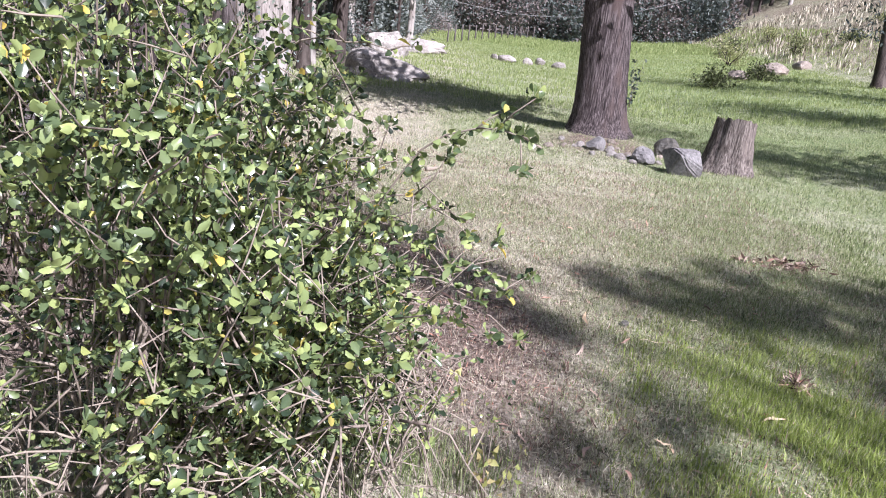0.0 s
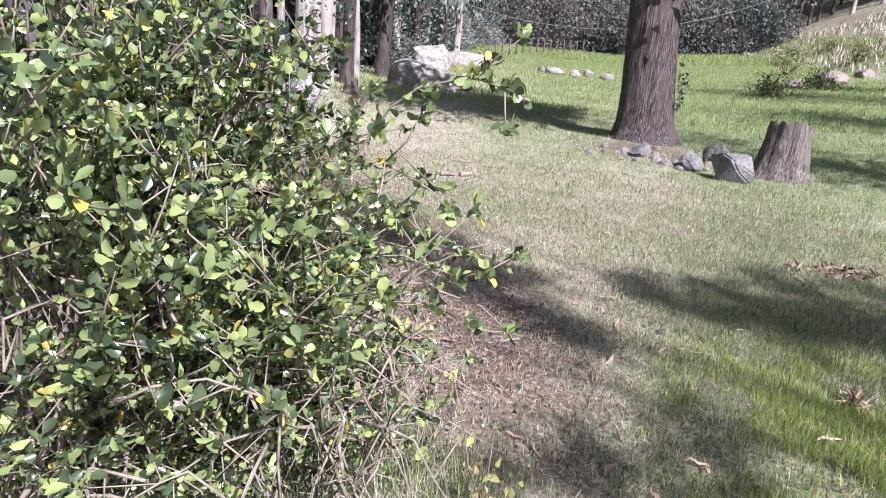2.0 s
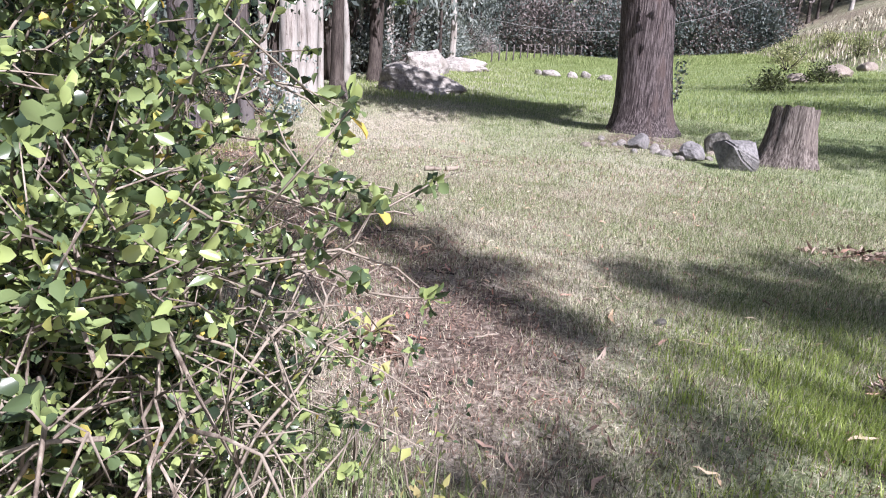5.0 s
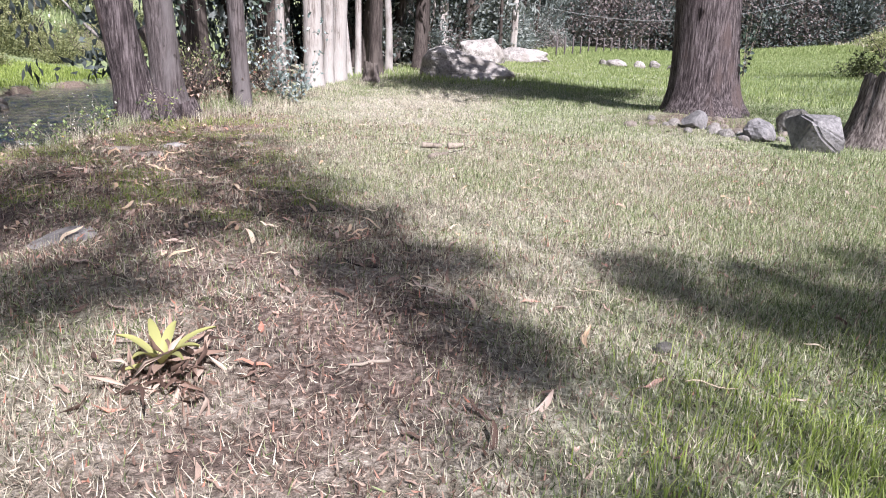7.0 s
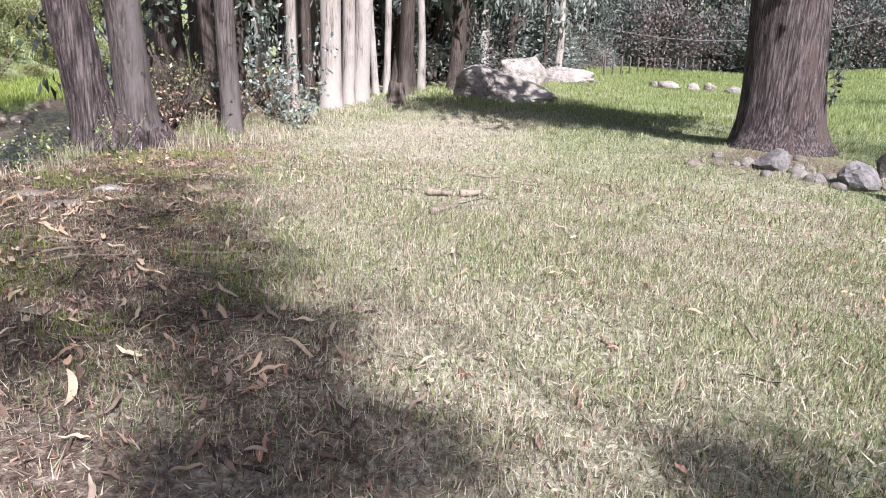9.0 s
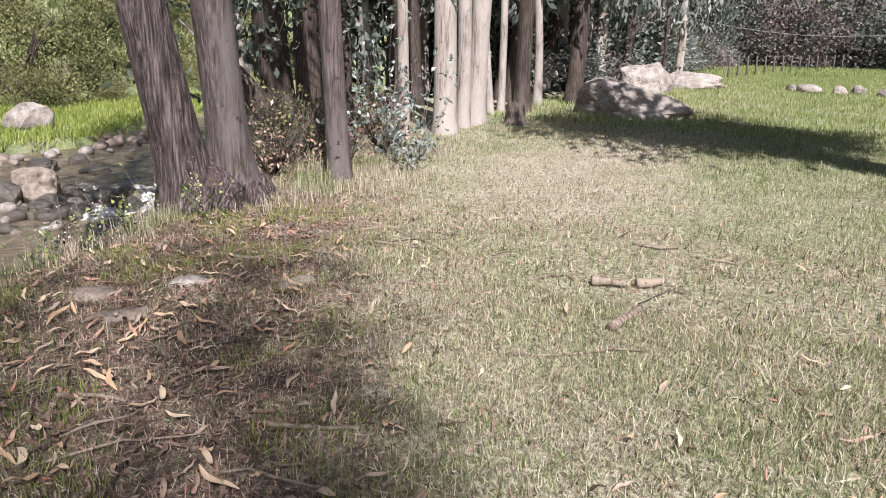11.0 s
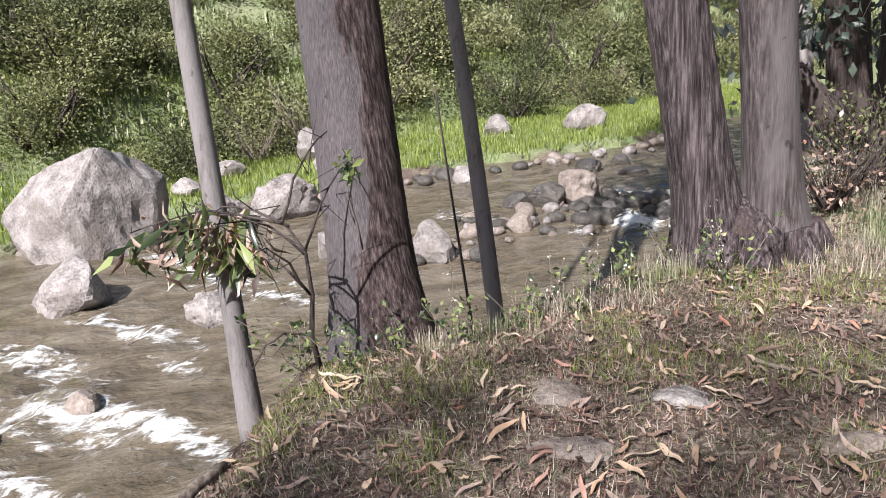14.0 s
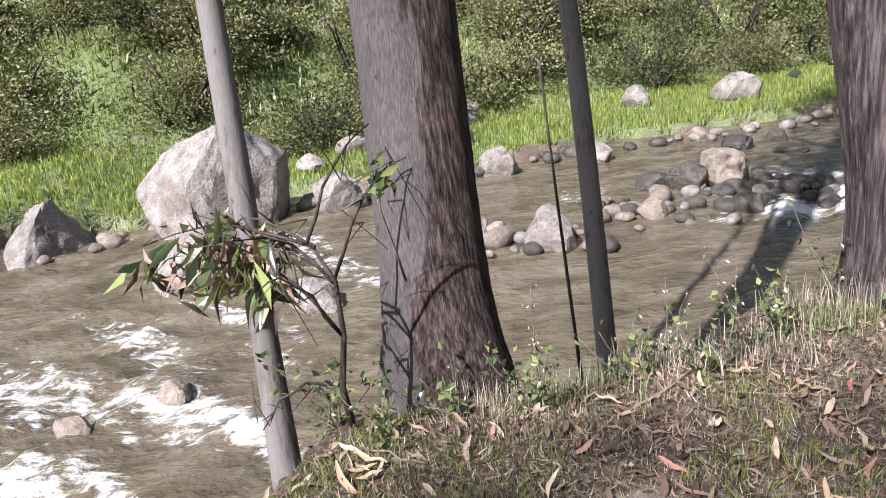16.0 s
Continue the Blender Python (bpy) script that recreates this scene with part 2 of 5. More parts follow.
FLOWER = leaf_material("pale_flower", [(0.0, (0.6, 0.55, 0.45)), (1.0, (0.8, 0.78, 0.7))], 0.3, 0.7, 0.2)
YELLOW_LEAF = leaf_material("yellow_rosette_leaf", [(0.0, (0.17, 0.21, 0.065)), (0.5, (0.3, 0.31, 0.11)), (1.0, (0.46, 0.37, 0.2))], 0.3, 0.5, 0.35)
WIRE = Nodes("dull_wire").done((0.12, 0.12, 0.12), 0.5, 0.4)
WALL_PAINT = Nodes("weathered_grey_wall").done((0.2, 0.19, 0.175), 0.9, 0.2)
ROOF_PAINT = Nodes("dark_roof_sheet").done((0.09, 0.08, 0.08), 0.7, 0.3)


# ---- mesh helpers ----
def mesh_object(name, verts, faces, material, parent=None, label="", smooth=False):
    """One mesh object from arrays; faces is an (n, k) array, or a list of such arrays."""
    me = bpy.data.meshes.new(name)
    verts = np.asarray(verts, dtype=np.float32).reshape(-1, 3)
    groups = faces if isinstance(faces, list) else [faces]
    groups = [np.asarray(g, dtype=np.int32) for g in groups if len(g)]
    me.vertices.add(len(verts))
    me.vertices.foreach_set("co", verts.ravel())
    loops = np.concatenate([g.ravel() for g in groups])
    sizes = np.concatenate([np.full(len(g), g.shape[1], dtype=np.int32) for g in groups])
    starts = np.concatenate([[0], np.cumsum(sizes)[:-1]]).astype(np.int32)
    me.loops.add(len(loops))
    me.loops.foreach_set("vertex_index", loops)
    me.polygons.add(len(sizes))
    me.polygons.foreach_set("loop_start", starts)
    me.polygons.foreach_set("loop_total", sizes)
    if smooth:
        me.polygons.foreach_set("use_smooth", np.ones(len(sizes), dtype=bool))
    me.update(calc_edges=True)
    me.materials.append(material)
    ob = new(name, me)
    if parent is not None:
        ob.parent = parent
    if label:
        ob["label"] = label
    if name in ("brushwood", "tuft", "leaves", "foliage", "blades", "crown", "dead_brush", "dead_leaves", "green_leaves"):
        ob["kind"] = "stuff"
    return ob


def float_attribute(ob, name, values):
    a = ob.data.attributes.new(name, "FLOAT", "POINT")
    a.data.foreach_set("value", np.asarray(values, dtype=np.float32))


class Soup:
    """Collects pieces of geometry for one mesh."""

    def __init__(self):
        self.v, self.f, self.n = [], {}, 0

    def add(self, verts, faces):
        faces = np.asarray(faces)
        self.v.append(np.asarray(verts, dtype=np.float32))
        self.f.setdefault(faces.shape[1], []).append(faces + self.n)
        self.n += len(verts)

    def make(self, name, material, parent=None, label="", smooth=False):
        return mesh_object(name, np.concatenate(self.v), [np.concatenate(g) for g in self.f.values()], material, parent, label, smooth)


def tube(points, radii, sides=10, ridges=0.0, ridge_count=7, seed=0, cap=True):
    """A bent, tapering limb with uneven ridges. Returns verts and quads."""
    P = np.asarray(points, dtype=float)
    R = np.asarray(radii, dtype=float)
    d = np.gradient(P, axis=0)
    d /= np.linalg.norm(d, axis=1)[:, None] + 1e-9
    ref = np.array([0.0, 1.0, 0.0]) if abs(d[0][2]) > 0.6 else np.array([0.0, 0.0, 1.0])
    u = np.cross(d, ref)
    u /= np.linalg.norm(u, axis=1)[:, None] + 1e-9
    w = np.cross(d, u)
    a = np.linspace(0, 2 * np.pi, sides, endpoint=False)
    rad = np.repeat(R[:, None], sides, axis=1)
    if ridges:
        g = np.random.default_rng(seed)
        ph = g.uniform(0, 6.28, 6)
        h = np.arange(len(P))[:, None] / max(1, len(P) - 1)
        wob = (np.sin(ridge_count * a[None] + ph[0] + 2.5 * h) * 0.5 + np.sin((ridge_count * 2 + 1) * a[None] + ph[1] - 3 * h) * 0.3
               + np.sin(3 * a[None] + ph[2] + 1.5 * h) * 0.6 + g.normal(0, 0.22, (len(P), sides)))
        rad = rad * (1 + ridges * wob)
    V = P[:, None] + rad[:, :, None] * (np.cos(a)[None, :, None] * u[:, None] + np.sin(a)[None, :, None] * w[:, None])
    V = V.reshape(-1, 3)
    i = np.arange(len(P) - 1)[:, None] * sides
    j = np.arange(sides)[None]
    k = (j + 1) % sides
    F = np.stack([i + j, i + k, i + sides + k, i + sides + j], axis=-1).reshape(-1, 4)
    if cap:
        n = len(V)
        V = np.vstack([V, P[:1], P[-1:]])
        top = (len(P) - 1) * sides
        jj = np.arange(sides)
        kk = (jj + 1) % sides
        return V, F, np.vstack([np.stack([kk, jj, np.full(sides, n)], -1), np.stack([top + jj, top + kk, np.full(sides, n + 1)], -1)])
    return V, F, np.zeros((0, 3), int)


def add_tube(soup, points, radii, sides=6, ridges=0.0, ridge_count=7, seed=0):
    V, F, T = tube(points, radii, sides, ridges, ridge_count, seed)
    base = soup.n
    soup.v.append(V.astype(np.float32))
    soup.f.setdefault(4, []).append(F + base)
    if len(T):
        soup.f.setdefault(3, []).append(T + base)
    soup.n += len(V)


def leaves(soup, centres, out, length, width, seed=0, curl=0.15, droop=0.0, shape=4):
    """Adds one leaf at each centre, roughly along out: shape 2 plain, 4 folded and pointed, 6 broad with a round end."""
    g = np.random.default_rng(seed)
    C = np.asarray(centres, dtype=float)
    n = len(C)
    d = np.asarray(out, dtype=float) + g.normal(0, 0.55, (n, 3))
    d[:, 2] -= droop
    d /= np.linalg.norm(d, axis=1)[:, None] + 1e-9
    r = g.normal(0, 1, (n, 3))
    s = np.cross(d, r)
    s /= np.linalg.norm(s, axis=1)[:, None] + 1e-9
    nrm = np.cross(s, d)
    L = (length * g.uniform(0.6, 1.3, n))[:, None]
    W = (width * g.uniform(0.7, 1.25, n))[:, None]
    a = C
    m = C + d * L * 0.55 + nrm * L * curl * 0.3
    b = C + d * L - nrm * L * curl * 0.5
    l = C + d * L * 0.5 + s * W * 0.5 + nrm * W * 0.25
    q = C + d * L * 0.5 - s * W * 0.5 + nrm * W * 0.25
    if shape == 2:
        V = np.stack([a, l, b, q], axis=1).reshape(-1, 3)
        soup.add(V, (np.arange(n) * 4)[:, None] + np.array([[0, 1, 2, 3]]))
        return
    if shape == 6:
        l2 = C + d * L * 0.85 + s * W * 0.38 + nrm * W * 0.12
        q2 = C + d * L * 0.85 - s * W * 0.38 + nrm * W * 0.12
        V = np.stack([a, l, l2, b, q2, q, m], axis=1).reshape(-1, 3)
        i = (np.arange(n) * 7)[:, None]
        soup.add(V, np.concatenate([i + np.array([[0, 6, 2, 1]]), i + np.array([[0, 5, 4, 6]])]))
        soup.add(V[:0], np.zeros((0, 3), int))
        soup.f.setdefault(3, []).append(np.concatenate([i + np.array([[6, 3, 2]]), i + np.array([[6, 4, 3]])]) + soup.n - len(V))
        return
    V = np.stack([a, l, b, q, m], axis=1).reshape(-1, 3)
    i = (np.arange(n) * 5)[:, None]
    F = np.concatenate([i + np.array([[0, 4, 1]]), i + np.array([[1, 4, 2]]), i + np.array([[0, 3, 4]]), i + np.array([[3, 2, 4]])])
    soup.add(V, F)


def rock_mesh(seed, size, detail=3, rough=0.3, facets=0.5):
    """A worn stone about size metres; some flat sides, some lumps."""
    g = np.random.default_rng(seed)
    bm = bmesh.new()
    bmesh.ops.create_icosphere(bm, subdivisions=detail, radius=1.0)
    off = Vector(g.uniform(-50, 50, 3))
    planes = [(Vector(g.normal(0, 1, 3)).normalized(), g.uniform(0.5, 0.85)) for _ in range(14)]
    for v in bm.verts:
        p = v.co.copy()
        p *= 1 + rough * noise.noise(p * 1.1 + off) + rough * 0.45 * noise.noise(p * 2.7 + off) + rough * 0.3 * noise.noise(p * 6 + off)
        for nn, dd in planes:
            ex = p.dot(nn) - dd
            if ex > 0:
                p -= nn * ex * facets
        p *= 1.16 + 0.05 * rough * noise.noise(p * 9 + off) + 0.12 * rough * noise.noise(p * 4 - off)
        v.co = Vector((p.x * size[0] / 2, p.y * size[1] / 2, p.z * size[2] / 2))
    me = bpy.data.meshes.new("rock")
    bm.to_mesh(me)
    bm.free()
    for p in me.polygons:
        p.use_smooth = detail < 3
    return me


def rock(name, seed, at, size, material, label, turn=0.0, detail=3, rough=0.3, facets=0.5, group="", sink=0.3):
    me = rock_mesh(seed, size, detail, rough, facets)
    me.materials.append(material)
    ob = new(name, me)
    ob.matrix_basis = pose(at[0], at[1], at[2] + size[2] * (0.5 - sink), 0, 0, turn)
    return tagged(ob, label, "rock", group)


# ---- the lie of the land ----
BANK = np.array([(-40, -9), (-5, -3.4), (3, -2.6), (5.5, -1.6), (7.2, -1.0), (8.0, -1.5), (8.6, -2.5), (9.1, -3.25), (9.6, -3.85), (10.8, -4.0), (11.5, -3.95), (12.3, -4.45),
                 (13.5, -4.9), (15, -5.7), (18, -7.9), (22, -9.4), (30, -9.5), (60, -13), (120, -22), (400, -60)], float)
FAR = np.array([(-60, -8), (-20, -11), (0, -15.0), (3.5, -17.0), (7, -18.8), (10, -18.7), (12, -19.6), (18, -20.8), (24, -20.6), (30, -24), (60, -28), (120, -40), (400, -90)], float)
FOOT = np.array([(-60, -22), (0, -24), (8, -25), (14, -26.5), (22, -29.5), (31, -31), (50, -36), (80, -44), (400, -110)], float)
RIVER = -2.2


def smooth(t):
    t = np.clip(t, 0, 1)
    return t * t * (3 - 2 * t)


def ripple(x, y):
    return (np.sin(1.7 * x + 0.6 * y) * np.sin(1.3 * y - 0.4 * x + 1.0) + 0.5 * np.sin(4.1 * x - 2.2 * y) * np.sin(3.3 * y + 1.7 * x) + 0.3 * np.sin(9.3 * x + 5 * y) * np.sin(8.1 * y - 3 * x))


def land(x, y):
    """Height of the ground."""
    x, y = np.asarray(x, float), np.asarray(y, float)
    z = 0.025 * ripple(x, y)
    # bank on which the walk begins
    z = z + 0.85 * smooth((4.6 - y) / 2.6) * smooth((6 - x) / 3)
    z = z + 0.45 * np.exp(-(((x - 0.3) / 1.0) ** 2 + ((y - 4.6) / 0.9) ** 2))
    # meadow rising to the hill
    z = z + 0.1 * np.clip(x - 6.0, 0, 40) * smooth((y - 6) / 14) + 0.33 * np.clip(x - 17 - 0.05 * np.clip(y - 30, 0, 60), 0, 60)
    z = z + 0.008 * np.clip(y - 40, 0, 60) + 0.3 * np.clip(y - 105, 0, 150)
    # mound round the large tree
    z = z + 0.16 * np.exp(-(((x - 3.15) / 1.3) ** 2 + ((y - 17.6) / 1.5) ** 2))
    # river bank and bed
    s = np.interp(y, BANK[:, 0], BANK[:, 1]) + 0.12 * np.sin(3.1 * y) + 0.06 * np.sin(7.7 * y + 1) - x
    fall = np.clip(s / 2.0, 0, 1)
    z = z - 2.85 * np.where(s > 0, fall ** 1.35 * (2 - fall) ** 0.6, 0) - 0.12 * smooth((s + 0.7) / 0.7) * (s < 0.0) - 0.12 * (s >= 0)
    f = np.interp(y, FAR[:, 0], FAR[:, 1]) + 0.35 * np.sin(1.3 * y) + 0.15 * np.sin(4.3 * y) - x
    z = z + np.where(f > 0, 1.0 * smooth(f / 0.8) + 0.035 * np.clip(f, 0, 12), 0) * (s > 0)
    h = np.interp(y, FOOT[:, 0], FOOT[:, 1]) + 0.8 * np.sin(0.4 * y) - x
    z = z + np.where(h > 0, 0.6 * h * smooth(h / 5) * np.clip(1 - h / 160, 0.3, 1), 0)
    return z


def land1(x, y):
    return float(land(np.array([x]), np.array([y]))[0])


def axis(parts):
    out = []
    for a, b, step in parts:
        out.append(np.arange(a, b, step))
    return np.concatenate(out)


gx = axis([(-420, -60, 24), (-60, -30, 2.0), (-30, -14, 0.6), (-14, -7, 0.35), (-7, 7, 0.1), (7, 14, 0.35), (14, 40, 1.0), (40, 100, 4), (100, 440, 24)])
gy = axis([(-400, -40, 24), (-40, 0, 2.0), (0, 4, 0.3), (4, 17, 0.1), (17, 34, 0.35), (34, 70, 1.0), (70, 160, 4.0), (160, 500, 24)])
GX, GY = np.meshgrid(gx, gy)
GZ = land(GX, GY)
cols = len(gx)
ii = (np.arange(len(gy) - 1)[:, None] * cols + np.arange(cols - 1)[None]).ravel()
ground = mesh_object("ground", np.stack([GX, GY, GZ], -1), np.stack([ii, ii + 1, ii + cols + 1, ii + cols], -1), GROUND, smooth=True)
tagged(ground, "grassy river bank with dry turf, bare soil and leaf litter", "ground", kind="structure")


def greenness(x, y):
    """0 straw, 1 lush."""
    x, y = np.asarray(x, float), np.asarray(y, float)
    g = 0.45 + 0.27 * smooth((x - 1.7 - 0.12 * (y - 6)) / 1.4) + 0.3 * smooth((y - 13) / 5) * smooth((x + 1.5) / 2.0)
    g = g - 0.3 * np.exp(-(((x - 0.9) / 0.9) ** 2)) * smooth((11 - y) / 4)
    g = g - 0.35 * np.exp(-(((x + 1.5) / 1.6) ** 2 + ((y - 17) / 3.5) ** 2))
    g = g + 0.5 * smooth((-13 - x) / 4)
    g = g + 0.35 * smooth((y - 40) / 15) * smooth((x + 6) / 2)
    g = g - 0.7 * smooth((x - 15) / 5)
    return np.clip(g, 0, 1)


def shaded_litter_zone(x, y):
    """Where shed bark and leaves cover the bank, bounded along the cast shadow's edge."""
    return smooth((6.7 - 0.766 * x - 0.643 * y) / 1.0) * smooth((y - 7.4) / 1.5) * smooth((14.5 - y) / 2.5)


def bareness(x, y):
    x, y = np.asarray(x, float), np.asarray(y, float)
    s = np.interp(y, BANK[:, 0], BANK[:, 1]) - x
    far = np.interp(y, FAR[:, 0], FAR[:, 1]) - x
    d = 0.85 * smooth((s + 3.3) / 1.9) * smooth((16 - y) / 4) * (0.35 + 0.65 * smooth((y - 6.6) / 1.6)) * (far < 0.3)
    # darker soil colour for the litter and for the shade that lies on it
    d = np.maximum(d, 0.85 * shaded_litter_zone(x, y) * (far < 0.3))
    d = d + 0.9 * smooth((s + 0.1) / 0.4) * (far < 0.8)
    d = d + 0.95 * np.exp(-(((x - 3.0) / 1.25) ** 2 + ((y - 16.3) / 1.1) ** 2))
    d = d + 0.7 * np.exp(-(((x - 1.2) / 0.75) ** 2 + ((y - 6.7) / 1.5) ** 2))
    d = d + 0.8 * smooth((x - 17) / 4) * (0.7 + 0.3 * np.sin(0.7 * x + 0.5 * y) * np.sin(0.45 * y))
    return np.clip(d, 0, 1)


float_attribute(ground, "green", greenness(GX, GY).ravel())
float_attribute(ground, "soil", bareness(GX, GY).ravel() * 1.2 - 0.1)


# ---- river ----
STONES = [
    # x, y, width, height, material, kind of label, turn
    (-17.9, 7.0, 3.5, 2.6, ROCK, "huge pale grey lichen-stained boulder at the water's edge", 20),
    (-13.3, 6.9, 1.5, 0.85, ROCK, "flat pale pinkish boulder standing in the river", 70),
    (-17.4, 3.0, 2.5, 1.2, ROCK, "broad pale boulder half under water", 10),
    (-12.3, 13.2, 1.0, 0.75, ROCK, "pale white boulder in the shallows", 40),
    (-13.4, 12.5, 0.5, 0.42, ROCK_WARM, "small rusty boulder in the shallows", 0),
    (-14.7, 17.9, 1.1, 0.8, ROCK_WARM, "brown pointed boulder among river stones", 15),
    (-14.8, 17.1, 0.95, 0.6, ROCK_WET, "rounded grey boulder among river stones", 50),
    (-15.2, 16.5, 0.85, 0.5, ROCK_WET, "rounded grey boulder among river stones", 80),
    (-12.6, 17.1, 0.62, 0.48, ROCK_WET, "dark wet boulder beside the rapids", 35),
    (-13.2, 15.5, 0.6, 0.42, ROCK_WARM, "rounded tan boulder on the gravel bar", 10),
    (-19.1, 14.0, 1.1, 0.85, ROCK, "pale boulder at the foot of the far bank", 60),
    (-19.1, 16.7, 0.9, 0.6, ROCK, "pale boulder at the foot of the far bank", 20),
    (-18.2, 20.4, 1.0, 0.5, ROCK_WET, "low grey boulder in the upper river", 0),
    (-18.4, 21.6, 0.7, 0.42, ROCK_WET, "low grey boulder in the upper river", 45),
    (-17.0, 21.1, 1.0, 0.28, ROCK_WET, "low grey boulder in the upper river", 10),
    (-13.3, 19.2, 0.5, 0.42, ROCK_WET, "black wet stone in the rapids", 30),
    (-13.9, 19.0, 0.6, 0.3, ROCK_WET, "black wet stone in the rapids", 75),
    (-8.4, 6.5, 0.5, 0.32, ROCK_WARM, "wet brown stone with water breaking over it", 20),
    (-8.8, 7.5, 0.45, 0.34, ROCK_WARM, "wet brown stone with water breaking over it", 65),
    (-11.2, 9.1, 0.9, 0.5, ROCK, "rounded pale boulder in the current", 33),
    (-13.7, 11.8, 1.3, 0.6, ROCK, "broad pale boulder beside the gravel bar", 25),
    (-17.6, 9.6, 1.3, 0.9, ROCK, "pale boulder at the foot of the far bank", 25),
    (-18.2, 11.2, 1.6, 1.0, ROCK, "pale boulder at the foot of the far bank", 75),
]
for i, (x, y, w, h, m, text, turn) in enumerate(STONES):
    big = w > 2
    if big:
        h *= 1.2
    stone = rock("boulder", 100 + i, (x, y, RIVER - 0.1), (w, w * 0.85, h * 1.3), m, text, turn, 5 if big else 4 if w > 0.8 else 3, 0.36, 0.8 if big else 0.7, "boulders in the river", 0.42 if big else 0.22)
    if big:
        for v in stone.data.vertices:
            k = max(0.0, min(1.0, 0.55 - v.co.z / h))
            v.co.x *= 0.86 + 0.34 * k
            v.co.y *= 0.86 + 0.34 * k

g = np.random.default_rng(21)
pebble_meshes = []
for k in range(8):
    me = rock_mesh(300 + k, (1, 0.8, 0.62), 2, 0.25, 0.4)
    pebble_meshes.append(me)
PEBBLE_MATS = [ROCK, ROCK_WARM, ROCK_WET, ROCK_WARM]
for k, me in enumerate(pebble_meshes):
    me.materials.append(PEBBLE_MATS[k % 4])


def pebble(x, y, z, s, k, text, group):
    ob = new("stone", pebble_meshes[k % 8])
    ob.matrix_basis = Matrix.Translation((x, y, z)) @ pose(0, 0, 0, g.uniform(-15, 15), g.uniform(-15, 15), g.uniform(0, 360)) @ Matrix.Scale(s, 4)
    tagged(ob, text, "stone", group)


for k in range(95):
    t = g.uniform(0, 1)
    x, y = -13.0 - 1.2 * t + g.normal(0, 0.75), 12.4 + 6.8 * t + g.normal(0, 0.5)
    s = abs(g.normal(0.2, 0.13)) + 0.12
    pebble(x, y, RIVER + 0.02 + s * 0.1, s, int(g.integers(0, 8)), "rounded river stone on the gravel bar", "stones of the gravel bar")
for k in range(80):
    y = g.uniform(1, 27)
    x = np.interp(y, FAR[:, 0], FAR[:, 1]) + g.normal(0.35, 0.45)
    s = abs(g.normal(0.25, 0.18)) + 0.12
    pebble(x, y, RIVER + 0.03 + s * 0.1, s, int(g.integers(0, 8)), "pale stone along the far waterline", "stones along the far bank")
for k in range(30):
    x, y = g.uniform(-15.2, -11.6), g.uniform(17.3, 20.5)
    s = abs(g.normal(0.25, 0.1)) + 0.12
    pebble(x, y, RIVER + 0.05, s, 2 + 4 * int(g.integers(0, 2)), "dark wet stone in the rapids", "stones in the rapids")

wx, wy = np.arange(-26, -0.6, 0.14), np.arange(-6, 34, 0.14)
WX, WY = np.meshgrid(wx, wy)
RAPIDS = [(-6.4, 5.0, 1.5, 0.9, 0.85), (-8.6, 7.3, 1.6, 0.4, 0.58), (-9.7, 5.3, 1.6, 0.5, 0.6), (-9.5, 8.6, 0.8, 0.3, 0.5), (-12.3, 19.4, 0.8, 1.1, 1.0), (-12.2, 17.8, 0.6, 0.9, 0.85), (-14.6, 19.4, 1.0, 1.2, 0.6), (-15.3, 8.6, 1.5, 0.5, 0.6), (-12.6, 9.5, 1.4, 0.4, 0.5),
          (-11.6, 10.2, 1.0, 0.35, 0.6), (-15.4, 14.8, 0.8, 1.4, 0.42), (-7.4, 6.3, 1.2, 0.6, 0.6), (-12.3, 16.4, 0.4, 0.5, 0.5), (-10.8, 6.6, 2.2, 0.4, 0.6), (-9.4, 6.2, 2.4, 0.22, 0.62), (-8.0, 8.2, 2.2, 0.28, 0.7), (-11.5, 7.8, 2.4, 0.3, 0.6), (-13.5, 9.4, 2.6, 0.3, 0.55), (-7.0, 7.2, 1.4, 0.3, 0.6), (-12.0, 18.6, 1.6, 0.5, 0.8), (-13.2, 20.4, 1.6, 0.5, 0.7), (-5.9, 6.6, 0.9, 0.7, 0.85)]
foam = np.zeros_like(WX)
for (cx, cy, rx, ry, amount) in RAPIDS:
    u, v = (WX - cx) * 0.8 + (WY - cy) * 0.6, -(WX - cx) * 0.6 + (WY - cy) * 0.8
    foam = np.maximum(foam, amount * np.exp(-((u / rx) ** 2 + (v / ry) ** 2)))
rough_water = 0.55 + 0.9 * np.clip(foam * 1.4, 0, 1) + 0.45 * smooth((10 - WY) / 4)
wave = 0.035 * np.sin(2.2 * WX + 3.1 * WY + 1.5 * np.sin(0.7 * WY)) + 0.03 * np.sin(4.7 * WX - 2.6 * WY + 2 * np.sin(1.1 * WX)) + 0.022 * np.sin(7.9 * WX + 6.2 * WY + 2 * np.sin(2 * WY)) + 0.012 * np.sin(15 * WX - 11 * WY)
WZ = RIVER + rough_water * wave + 0.10 * foam * (0.4 + np.sin(3 * WX + 5 * WY) * 0.6)
nc = len(wx)
ii = (np.arange(len(wy) - 1)[:, None] * nc + np.arange(nc - 1)[None]).ravel()
water = mesh_object("water", np.stack([WX, WY, WZ], -1), np.stack([ii, ii + 1, ii + nc + 1, ii + nc], -1), WATER, smooth=True)
float_attribute(water, "foam", foam.ravel())
tagged(water, "murky brown river with white rapids", "water", kind="structure")
